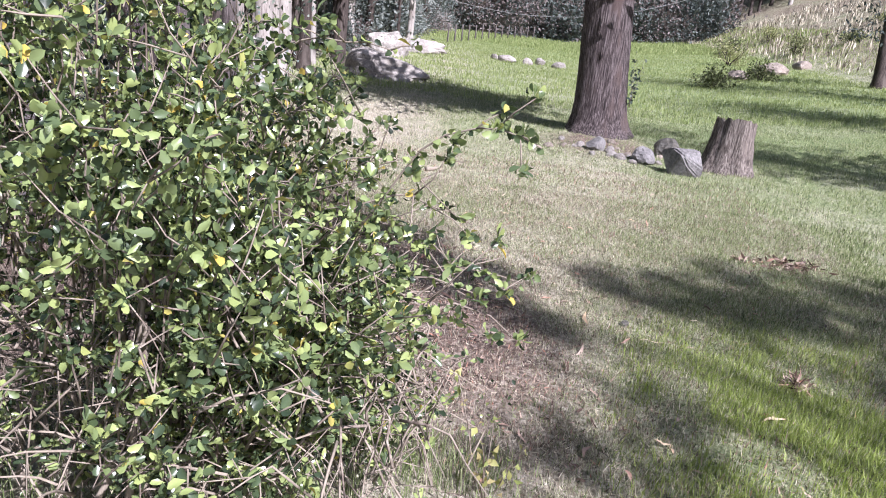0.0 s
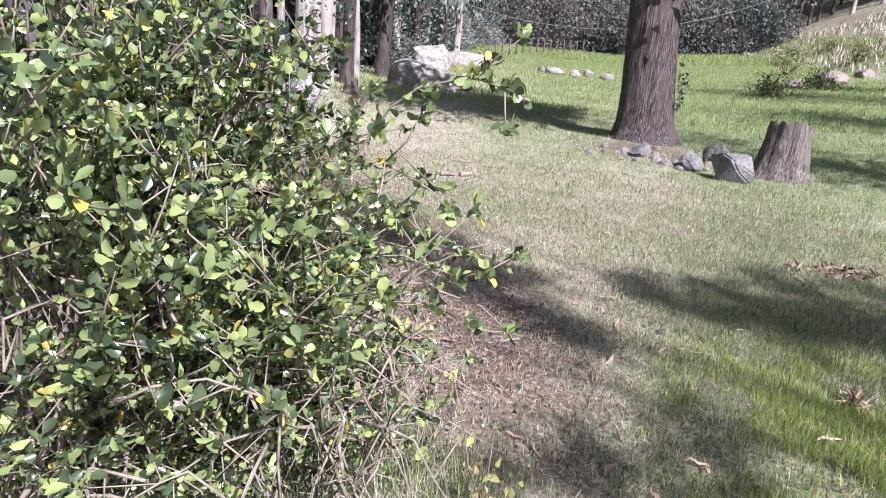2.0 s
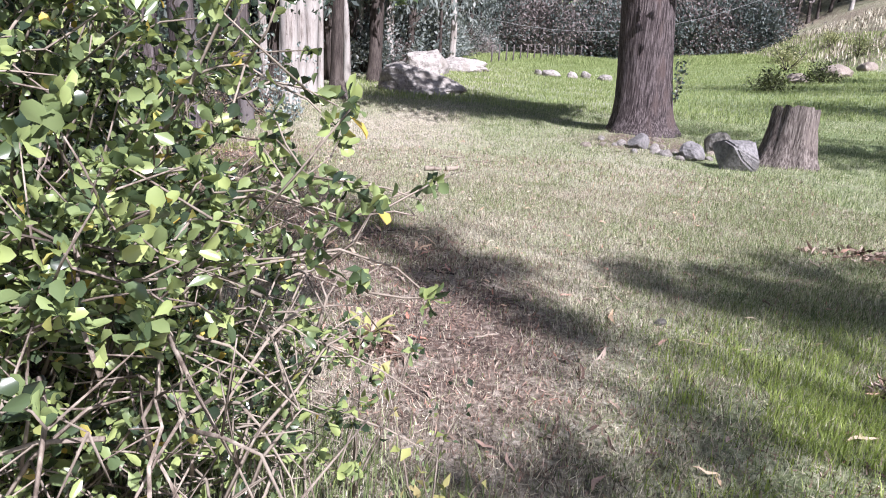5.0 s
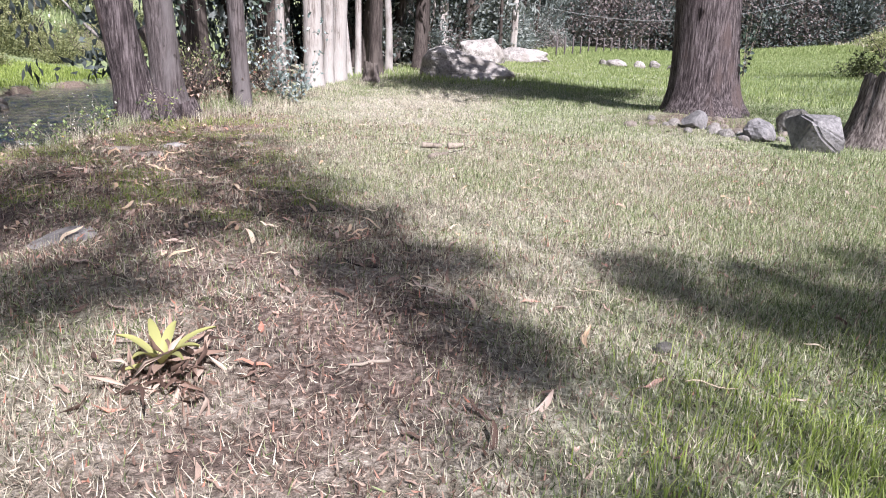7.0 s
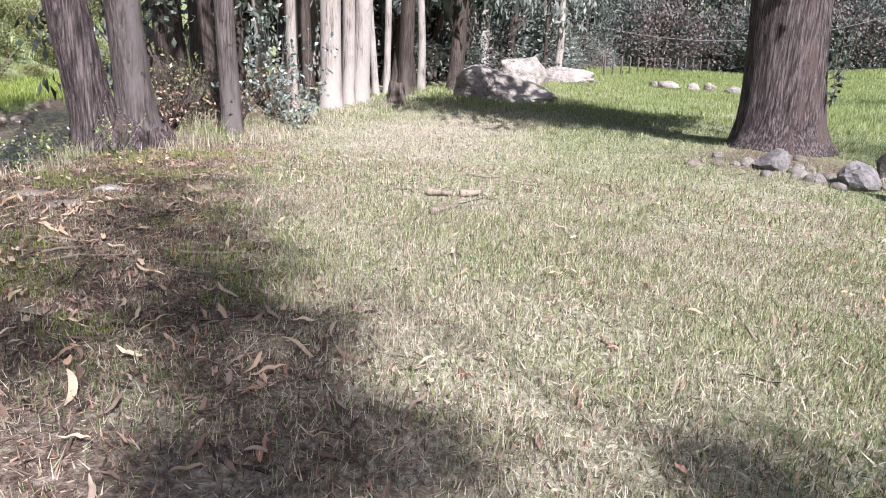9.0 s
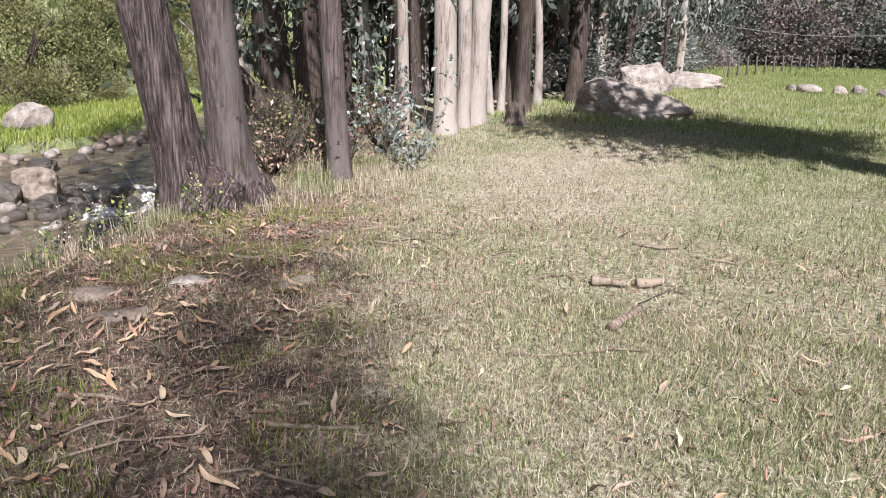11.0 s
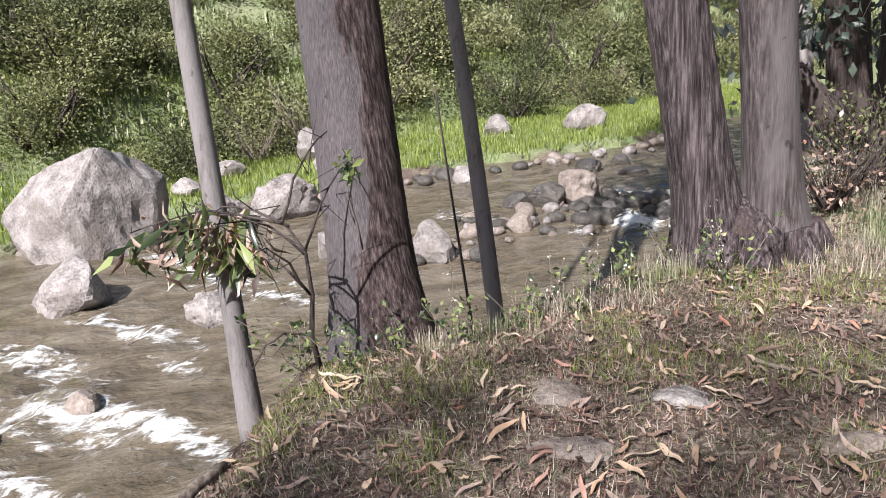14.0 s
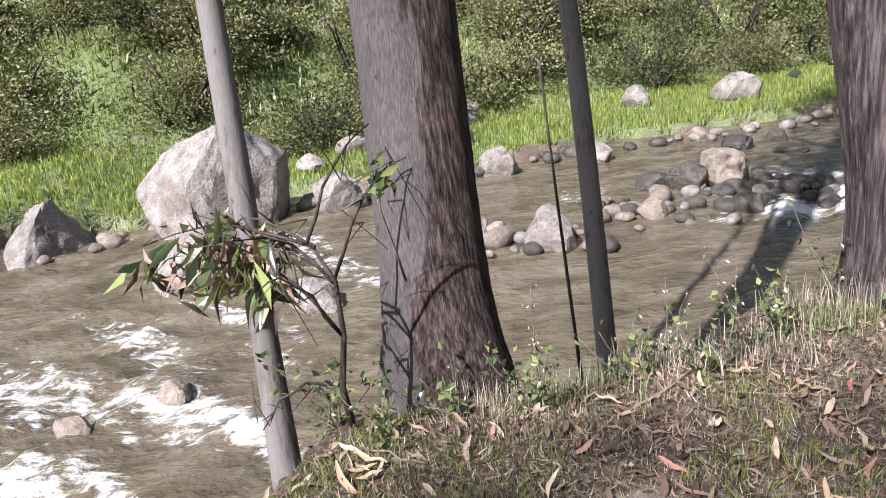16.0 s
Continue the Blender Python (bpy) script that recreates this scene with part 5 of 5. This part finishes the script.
# bare twigs and drooping long leaves at the bank edge
def bank_sapling():
    thing = new("sapling")
    g = np.random.default_rng(61)
    st, gr, br = Soup(), Soup(), Soup()
    base = np.array([-3.82, 9.62, land1(-3.82, 9.62)])
    main = np.array([base, base + [-0.02, -0.02, 0.2], base + [-0.06, 0.02, 0.42], base + [-0.1, 0.02, 0.66], base + [-0.16, -0.06, 0.82]])
    add_tube(st, main, [0.018, 0.016, 0.013, 0.01, 0.008], 7)
    ends = []
    for a, b in ((2, (-0.3, -0.35, 0.35)), (3, (-0.45, -0.55, 0.18)), (4, (-0.5, -0.5, 0.05)), (3, (0.1, 0.35, 0.5)), (4, (-0.2, 0.35, 0.45)), (2, (0.12, -0.3, 0.25)), (4, (-0.65, -0.75, -0.02)), (1, (0.1, -0.35, -0.1))):
        s = np.linspace(0, 1, 7)[:, None]
        pts = main[a] + np.array(b) * s + np.array([0, 0, 0.1]) * np.sin(s * 3.14) + np.cumsum(g.normal(0, 0.012, (7, 3)), axis=0)
        add_tube(st, pts, np.linspace(0.009, 0.003, 7), 5)
        ends.append(pts)
        for q in range(4):
            i = int(g.integers(2, 7))
            add_tube(st, [pts[i], pts[i] + g.normal(0, 0.07, 3), pts[i] + g.normal(0, 0.12, 3)], [0.004, 0.003, 0.0015], 4)
    P, D = [], []
    for k in (1, 2, 6):
        for q in range(64):
            P.append(ends[k][int(g.integers(3, 7))] + g.normal(0, 0.06, 3) + np.array([0, 0, -0.22 * g.uniform(0, 1)]))
            D.append(g.normal(0, 0.25, 3) + np.array([-0.1, -0.15, -1.0]))
    P, D = np.array(P), np.array(D)
    leaves(gr, P[::2], D[::2], 0.22, 0.045, 62, 0.25)
    leaves(br, P[1::2], D[1::2], 0.18, 0.038, 63, 0.35)
    st.make("brushwood", BARK_DARK, thing, "bare dark twisted twigs", True)
    gr.make("green_leaves", BUSH_LEAF, thing, "long drooping green leaves")
    br.make("dead_leaves", LITTER, thing, "withered brown hanging leaves")
    tagged(thing, "crooked bare sapling with drooping gum leaves", "sapling")


bank_sapling()
# fresh sprout on the trunk
sprout = new("sprout")
lf = Soup()
g = np.random.default_rng(64)
leaves(lf, np.tile([[-3.62, 9.86, 1.0]], (40, 1)) + g.normal(0, 0.03, (40, 3)), g.normal(0, 0.7, (40, 3)) + [0.4, 0, 0.1], 0.075, 0.03, 65)
lf.make("leaves", BUSH_LEAF, sprout)
st = Soup()
add_tube(st, [(-3.78, 9.93, 0.55), (-3.7, 9.9, 0.7), (-3.68, 9.86, 0.88), (-3.62, 9.86, 1.0)], [0.006, 0.005, 0.004, 0.003], 5)
st.make("brushwood", TWIG, sprout, "", True)
tagged(sprout, "fresh green sprout with thin twigs on the trunk", "sprout")

# rosette plant by the bank
ros = new("rosette_plant")
ros.matrix_basis = Matrix.Translation((0.53, 6.75, land1(0.53, 6.75)))
g = np.random.default_rng(66)
for k in range(11):
    a = k * 2.4
    up = 0.75 if k < 7 else 0.2
    L = 0.21 if k < 7 else 0.15
    s = np.linspace(0, 1, 7)
    r = L * s * (0.75 + 0.2 * (k % 2))
    z = L * up * s * (1.35 - 0.75 * s) + 0.05
    w = 0.016 * np.sin(np.clip(s * 0.9 + 0.12, 0, 1) * 3.14) + 0.003
    d, n = np.array([math.cos(a), math.sin(a), 0]), np.array([-math.sin(a), math.cos(a), 0])
    mid_l = d * r[:, None] + np.array([0, 0, 1]) * z[:, None]
    V = np.concatenate([mid_l + n * w[:, None] + [0, 0, 0.008], mid_l, mid_l - n * w[:, None] + [0, 0, 0.008]])
    F = [(i, i + 1, 7 + i + 1, 7 + i) for i in range(6)] + [(7 + i, 7 + i + 1, 14 + i + 1, 14 + i) for i in range(6)]
    mesh_object("leaf", V, np.array(F), YELLOW_LEAF if k < 8 else LITTER, ros, "", True)
soup = Soup()
pp = g.normal(0, 1, (120, 3)) * [0.1, 0.1, 0.02] + [0, 0, 0.03]
leaves(soup, pp, g.normal(0, 0.6, (120, 3)), 0.13, 0.022, 67, 0.4)
soup.make("dead_leaves", LITTER, ros, "withered brown leaves round the base")
tagged(ros, "yellow-green rosette plant with withered outer leaves", "plant")

# tufts with broad leaves in the turf
tuft = new("dead_tuft")
tuft.matrix_basis = Matrix.Translation((3.33, 6.9, land1(3.33, 6.9)))
soup = Soup()
leaves(soup, np.random.default_rng(3).normal(0, 0.03, (120, 3)) + [0, 0, 0.03], np.random.default_rng(4).normal(0, 0.5, (120, 3)) + [0, 0, 0.5], 0.1, 0.012, 5)
soup.make("tuft", LITTER, tuft)
tagged(tuft, "withered brown weed tuft in the turf", "tuft")


# heap of dry leaves in the meadow
heap = new("leaf_heap")
heap.matrix_basis = Matrix.Translation((4.3, 9.85, land1(4.3, 9.85)))
soup = Soup()
hg = np.random.default_rng(12)
leaves(soup, hg.normal(0, 1, (110, 3)) * [0.22, 0.1, 0.012] + [0, 0, 0.035], hg.normal(0, 1, (110, 3)) * [1, 1, 0.25], 0.13, 0.03, 13, 0.3)
soup.make("leaves", LITTER, heap)
tagged(heap, "small heap of dry rust-brown leaves on the turf", "leaves")


# ---- planks, sticks and bark on the ground ----
def stick(name, a, b, r, material, label, seed=0, kinks=0.03):
    g = np.random.default_rng(seed)
    n = 9
    s = np.linspace(0, 1, n)
    x, y = a[0] + (b[0] - a[0]) * s, a[1] + (b[1] - a[1]) * s
    z = land(x, y) + r * 0.9
    pts = np.stack([x, y, z], -1) + np.cumsum(g.normal(0, kinks, (n, 3)) * [1, 1, 0.2], axis=0) * (s * (1 - s) * 2)[:, None]
    soup = Soup()
    add_tube(soup, pts, r * np.linspace(1.1, 0.6, n), 8, 0.08, 3, seed)
    ob = soup.make(name, material, None, "", True)
    tagged(ob, label, "stick", "sticks on the ground")


stick("dead_branch", (-2.45, 8.45), (-3.0, 9.05), 0.035, TWIG, "bleached dead branch over the bank edge", 1)
stick("wooden_fragment", (-0.22, 12.3), (0.0, 12.35), 0.035, TWIG, "weathered grey wood fragment in the grass", 2, 0.01)
stick("wooden_fragment", (0.05, 12.4), (0.2, 12.55), 0.035, TWIG, "weathered grey wood fragment in the grass", 3, 0.01)
stick("wooden_fragment", (0.1, 11.55), (0.16, 12.0), 0.03, TWIG, "weathered grey wood fragment in the grass", 4, 0.01)
g = np.random.default_rng(71)
for k in range(120):
    x, y = g.uniform(-3.6, 0.6), g.uniform(8.6, 13.5)
    if k > 104:
        x, y = g.uniform(0.2, 3.0), g.uniform(6.5, 10)
    a, L = g.uniform(0, 6.28), g.uniform(0.2, 0.75)
    stick("stick", (x, y), (x + L * math.cos(a), y + L * math.sin(a)), g.uniform(0.003, 0.007), TWIG if k % 4 else BARK_DARK, "thin fallen twig on the leaf litter", 80 + k)
for k, (x, y, L) in enumerate([(-2.3, 11.9, 0.5), (-1.9, 12.3, 0.45), (-2.6, 11.5, 0.4), (-2.2, 12.6, 0.5), (-0.9, 9.9, 0.4), (-2.9, 12.6, 0.5), (-1.3, 11.6, 0.35), (-1.75, 9.6, 0.3), (-0.2, 13.4, 0.35), (0.3, 13.3, 0.3)]):
    a = g.uniform(-0.5, 0.5) + 0.3
    stick("bark_strip", (x, y), (x + L * math.cos(a), y + L * math.sin(a)), 0.012, TWIG, "curled strip of shed red-brown bark", 140 + k, 0.02)


# ---- grass ----
def blades(name, x, y, length, width, material, label, seed, lean=0.6):
    """Bent single blades, one triangle pair each."""
    g = np.random.default_rng(seed)
    n = len(x)
    z = land(x, y)
    a = g.uniform(0, 6.283, n)
    L = length * g.uniform(0.45, 1.35, n)
    t = np.abs(g.normal(0, lean, n))
    dx, dy = np.cos(a), np.sin(a)
    w = width * g.uniform(0.6, 1.3, n) / 2
    b = np.stack([x, y, z - 0.005], -1)
    side = np.stack([-dy, dx, np.zeros(n)], -1) * w[:, None]
    m = b + np.stack([dx * L * 0.45 * np.sin(t * 0.6), dy * L * 0.45 * np.sin(t * 0.6), L * 0.5 * np.cos(t * 0.6)], -1)
    e = b + np.stack([dx * L * np.sin(t), dy * L * np.sin(t), L * np.maximum(np.cos(t), 0.08)], -1)
    V = np.stack([b - side, b + side, m + side * 0.8, e, m - side * 0.8], 1).reshape(-1, 3)
    i = (np.arange(n) * 5)[:, None]
    ob = mesh_object(name, V, [i + np.array([[0, 1, 2, 4]]), i + np.array([[4, 2, 3]])], material)
    return tagged(ob, label, "grass", kind="stuff")


def turf(name, x, y, length, width, material, label, seed, lean):
    """Very fine, short single-triangle blades."""
    g = np.random.default_rng(seed)
    n = len(x)
    z = land(x, y)
    a, side_a = g.uniform(0, 6.283, n), g.uniform(0, 6.283, n)
    L = length * g.uniform(0.35, 1.4, n)
    t = np.clip(np.abs(g.normal(0, lean, n)), 0, 1.45)
    w = width * g.uniform(0.6, 1.5, n) / 2
    b = np.stack([x, y, z - 0.004], -1)
    sd = np.stack([np.cos(side_a) * w, np.sin(side_a) * w, g.uniform(0, 0.004, n)], -1)
    e = b + np.stack([np.cos(a) * L * np.sin(t), np.sin(a) * L * np.sin(t), L * np.cos(t) + 0.006], -1)
    V = np.stack([b - sd, b + sd, e], 1).reshape(-1, 3)
    ob = mesh_object(name, V, (np.arange(n) * 3)[:, None] + np.array([[0, 1, 2]]), material)
    return tagged(ob, label, "grass", kind="stuff")


def scatter(n, x0, x1, y0, y1, keep, seed):
    g = np.random.default_rng(seed)
    x, y = g.uniform(x0, x1, n), g.uniform(y0, y1, n)
    k = g.uniform(0, 1, n) < keep(x, y)
    return x[k], y[k]


def on_land(x, y):
    return (x > np.interp(y, BANK[:, 0], BANK[:, 1]) + 0.12 * np.sin(3.1 * y) + 0.06)


def patchy(x, y):
    return np.clip(0.55 + 0.45 * np.sin(2.1 * x + 1.3 * np.sin(1.7 * y)) * np.sin(2.4 * y + 1.1 * np.sin(2.3 * x)) + 0.35 * np.sin(6.3 * x + 2 * y) * np.sin(5.7 * y - 2.2 * x), 0, 1)


def green_keep(x, y):
    return on_land(x, y) * np.clip(greenness(x, y) * 1.5 - 0.12, 0.05, 1) * (0.2 + 0.8 * patchy(x, y)) * (1 - 0.8 * bareness(x, y)) * (1 - 0.5 * (bareness(x, y) > 0.4) * (patchy(x * 0.8 + 3, y * 0.8) < 0.55))


def straw_keep(x, y):
    return on_land(x, y) * np.clip(1.05 - greenness(x, y), 0.1, 1) * (0.35 + 0.65 * patchy(y, x)) * (1 - 0.94 * bareness(x, y))


GL = "short patchy green turf on the river bank"
DL = "trampled straw-coloured dry grass"
x, y = scatter(900000, -4.4, 5.6, 5.0, 12.0, green_keep, 1)
turf("grass", x, y, 0.042, 0.0042, GRASS, GL, 2, 0.75)
x, y = scatter(760000, -4.4, 5.2, 5.0, 12.0, straw_keep, 3)
turf("dry_grass", x, y, 0.05, 0.004, STRAW, DL, 4, 1.2)
x, y = scatter(130000, 5.2, 12.0, 5.0, 12.0, green_keep, 25)
turf("grass", x, y, 0.075, 0.009, GRASS, GL, 26, 0.75)
x, y = scatter(60000, 4.8, 12.0, 5.0, 12.0, straw_keep, 27)
turf("dry_grass", x, y, 0.07, 0.008, STRAW, DL, 28, 1.1)
x, y = scatter(330000, -5.0, 12.0, 11.8, 24.0, green_keep, 5)
turf("grass", x, y, 0.065, 0.007, GRASS, GL, 6, 0.7)
x, y = scatter(260000, -5.0, 6.0, 11.8, 24.0, straw_keep, 7)
turf("dry_grass", x, y, 0.048, 0.0055, STRAW, DL, 8, 1.2)
x, y = scatter(170000, -6.0, 24.0, 22.0, 60.0, lambda x, y: on_land(x, y) * (0.5 + 0.5 * patchy(x * 0.4, y * 0.4)), 9)
blades("meadow_grass", x, y, 0.13, 0.02, FIELD, "tall green meadow grass towards the woods", 10, 0.4)
x, y = scatter(60000, -8.0, 24.0, 58.0, 86.0, lambda x, y: on_land(x, y) * (0.5 + 0.5 * patchy(x * 0.4, y * 0.4)), 29)
blades("meadow_grass", x, y, 0.24, 0.05, FIELD, "tall green meadow grass towards the woods", 30, 0.4)
x, y = scatter(26000, 18.0, 45.0, 24.0, 80.0, lambda x, y: 0.9 * patchy(x * 0.3, y * 0.3), 11)
blades("hill_grass", x, y, 0.45, 0.07, STRAW, "bleached dry grass on the hill", 12, 0.4)
x, y = scatter(60000, -3.9, 1.5, 8.5, 13.5, lambda x, y: on_land(x, y) * (patchy(x * 0.9 + 1, y * 0.9 + 2) > 0.72) * bareness(x, y), 23)
turf("grass", x, y, 0.06, 0.004, MEADOW, "small fresh green grass clumps in the leaf litter", 24, 0.6)
x, y = scatter(190000, 1.7, 7.2, 4.2, 10.5, lambda x, y: (0.15 + 0.85 * (patchy(x, y) > 0.42)) * smooth((x - 1.75 - 0.12 * (y - 6)) / 1.3) * smooth((8.2 - y) / 1.7), 13)
blades("grass", x, y, 0.09, 0.0048, MEADOW, "longer lush grass clumps", 14, 0.8)


def far_keep(x, y):
    f = np.interp(y, FAR[:, 0], FAR[:, 1]) - x
    h = np.interp(y, FOOT[:, 0], FOOT[:, 1]) - x
    return (f > 0.7 + 0.3 * np.sin(5 * y)) * (h < 6) * (0.35 + 0.65 * patchy(x * 0.6, y * 0.6))


x, y = scatter(170000, -36, -14, -4, 40, far_keep, 15)
blades("meadow_grass", x, y, 0.24, 0.035, MEADOW, "bright green grass on the far bank", 16, 0.5)


def hill_keep(x, y):
    h = np.interp(y, FOOT[:, 0], FOOT[:, 1]) - x
    return (h > 2) * (h < 45) * patchy(x * 0.25, y * 0.25)


x, y = scatter(110000, -80, -26, -8, 64, hill_keep, 17)
blades("hill_grass", x, y, 0.5, 0.1, GRASS, "rough grass between the hillside shrubs", 18, 0.4)
# tussocks along the bank edge and at the trees' feet
TUS = [(-3.4, 13.6, 0.3), (-3.2, 14.0, 0.25), (-3.3, 13.3, 0.3), (-3.75, 13.9, 0.4), (-3.5, 14.8, 0.3), (-3.2, 15.0, 0.22), (-3.9, 15.2, 0.4), (-2.9, 14.5, 0.2), (-4.3, 14.4, 0.5), (-4.5, 15.3, 0.5), (-3.6, 16.6, 0.25), (-4.0, 18.2, 0.22), (-3.6, 19.2, 0.2), (-4.0, 20.0, 0.22),
       (-3.8, 10.3, 0.2), (-3.85, 10.7, 0.22), (-3.9, 11.1, 0.25), (-3.75, 11.5, 0.22), (-3.8, 11.9, 0.25), (-4.15, 12.2, 0.3), (-3.4, 12.9, 0.25), (0.3, 5.6, 0.35), (0.7, 5.5, 0.35), (-0.2, 5.4, 0.4), (0.9, 5.0, 0.35), (0.5, 5.0, 0.4), (1.15, 5.35, 0.25), (0.1, 4.9, 0.4), (-0.5, 5.0, 0.4), (0.3, 4.3, 0.3), (0.7, 4.5, 0.35), (-0.1, 4.2, 0.3), (-0.8, 4.4, 0.4), (-0.6, 5.8, 0.4)]
for k, (x, y, h) in enumerate(TUS):
    g = np.random.default_rng(600 + k)
    n = 260
    ob = blades("grass_tussock", x + g.normal(0, 0.16, n), y + g.normal(0, 0.16, n), h * 0.6, 0.0045, STRAW if k % 3 and y > 10 else GRASS, "dry straw-coloured grass tussock", 650 + k, 0.5)

# ---- fallen leaves ----
def gum_leaf_mesh(L, w, bend, seed):
    g = np.random.default_rng(seed)
    n = 7
    s = np.linspace(0, 1, n)
    cx, cy = L * (s - 0.5), bend * L * np.sin(s * 3.14)
    cz = 0.006 + 0.014 * np.sin(s * 3.14 * g.uniform(0.8, 2.2) + g.uniform(0, 2)) ** 2
    ww = w / 2 * np.sin(np.clip(s * 0.96 + 0.02, 0, 1) * 3.14) ** 0.7
    V = np.concatenate([np.stack([cx, cy + ww, cz + 0.004], -1), np.stack([cx, cy, cz], -1), np.stack([cx, cy - ww, cz + 0.004], -1)])
    F = np.array([(i + n, i + n + 1, i + 1, i) for i in range(n - 1)] + [(i + 2 * n, i + 2 * n + 1, i + n + 1, i + n) for i in range(n - 1)])
    return V, F


soup = Soup()
g = np.random.default_rng(81)


def litter_keep(x, y):
    s = np.interp(y, BANK[:, 0], BANK[:, 1]) - x
    near = 0.06 + 0.5 * smooth((s + 4.2) / 3.0) * smooth((y - 7.6) / 1.6) + 0.5 * shaded_litter_zone(x, y)
    return on_land(x, y) * np.clip(near + 0.14 * np.exp(-(((x - 0.9) / 1.3) ** 2 + ((y - 7.6) / 2.0) ** 2)), 0, 1)


lx, ly = scatter(15000, -4.3, 4.5, 5.2, 15.5, litter_keep, 82)
lz = land(lx, ly)
shapes = [gum_leaf_mesh(L, w, b, k) for k, (L, w, b) in enumerate([(0.15, 0.028, 0.06), (0.12, 0.024, -0.04), (0.18, 0.028, 0.12), (0.1, 0.026, 0.03), (0.14, 0.02, -0.1), (0.06, 0.026, 0.0)])]
for k in range(len(lx)):
    V, F = shapes[k % 6]
    a = g.uniform(0, 6.28)
    R = np.array(Euler((g.normal(0, 0.25), g.normal(0, 0.25), a)).to_matrix())
    soup.add(V @ R.T * (0.3 + 0.65 * g.uniform(0, 1) ** 1.5) + [lx[k], ly[k], lz[k] + 0.008], F)
lit = soup.make("leaf_litter", LITTER)
tagged(lit, "scattered curled brown gum leaves", "leaf litter", kind="stuff")
leaf_data = []
for k in range(6):
    V, F = shapes[k]
    me = mesh_object("fallen_leaf", V * 0.95, F, LITTER_ONE, ground, "", True)
    leaf_data.append(me)
px, py = scatter(900, -3.6, 3.6, 5.6, 12.5, litter_keep, 83)
for k in range(min(285, len(px))):
    ob = leaf_data[k] if k < 6 else new("fallen_leaf", leaf_data[k % 6].data)
    ob.parent = ground
    ob.matrix_basis = Matrix.Translation((px[k], py[k], land1(px[k], py[k]) + 0.02)) @ pose(0, 0, 0, g.normal(0, 12), g.normal(0, 12), g.uniform(0, 360)) @ Matrix.Scale(g.uniform(0.7, 1.15), 4)


# crumbs of bark, straw and leaf between the blades
x, y = scatter(300000, -4.3, 5.0, 5.2, 14.0, lambda x, y: on_land(x, y) * (0.42 + 0.58 * bareness(x, y)) * (0.4 + 0.6 * patchy(y * 1.3, x * 1.3)), 19)
crumbs = turf("plant_debris", x, y, 0.04, 0.009, LITTER, "crumbled bark, straw and leaf fragments on the soil", 20, 2.6)
crumbs["category"] = "debris"
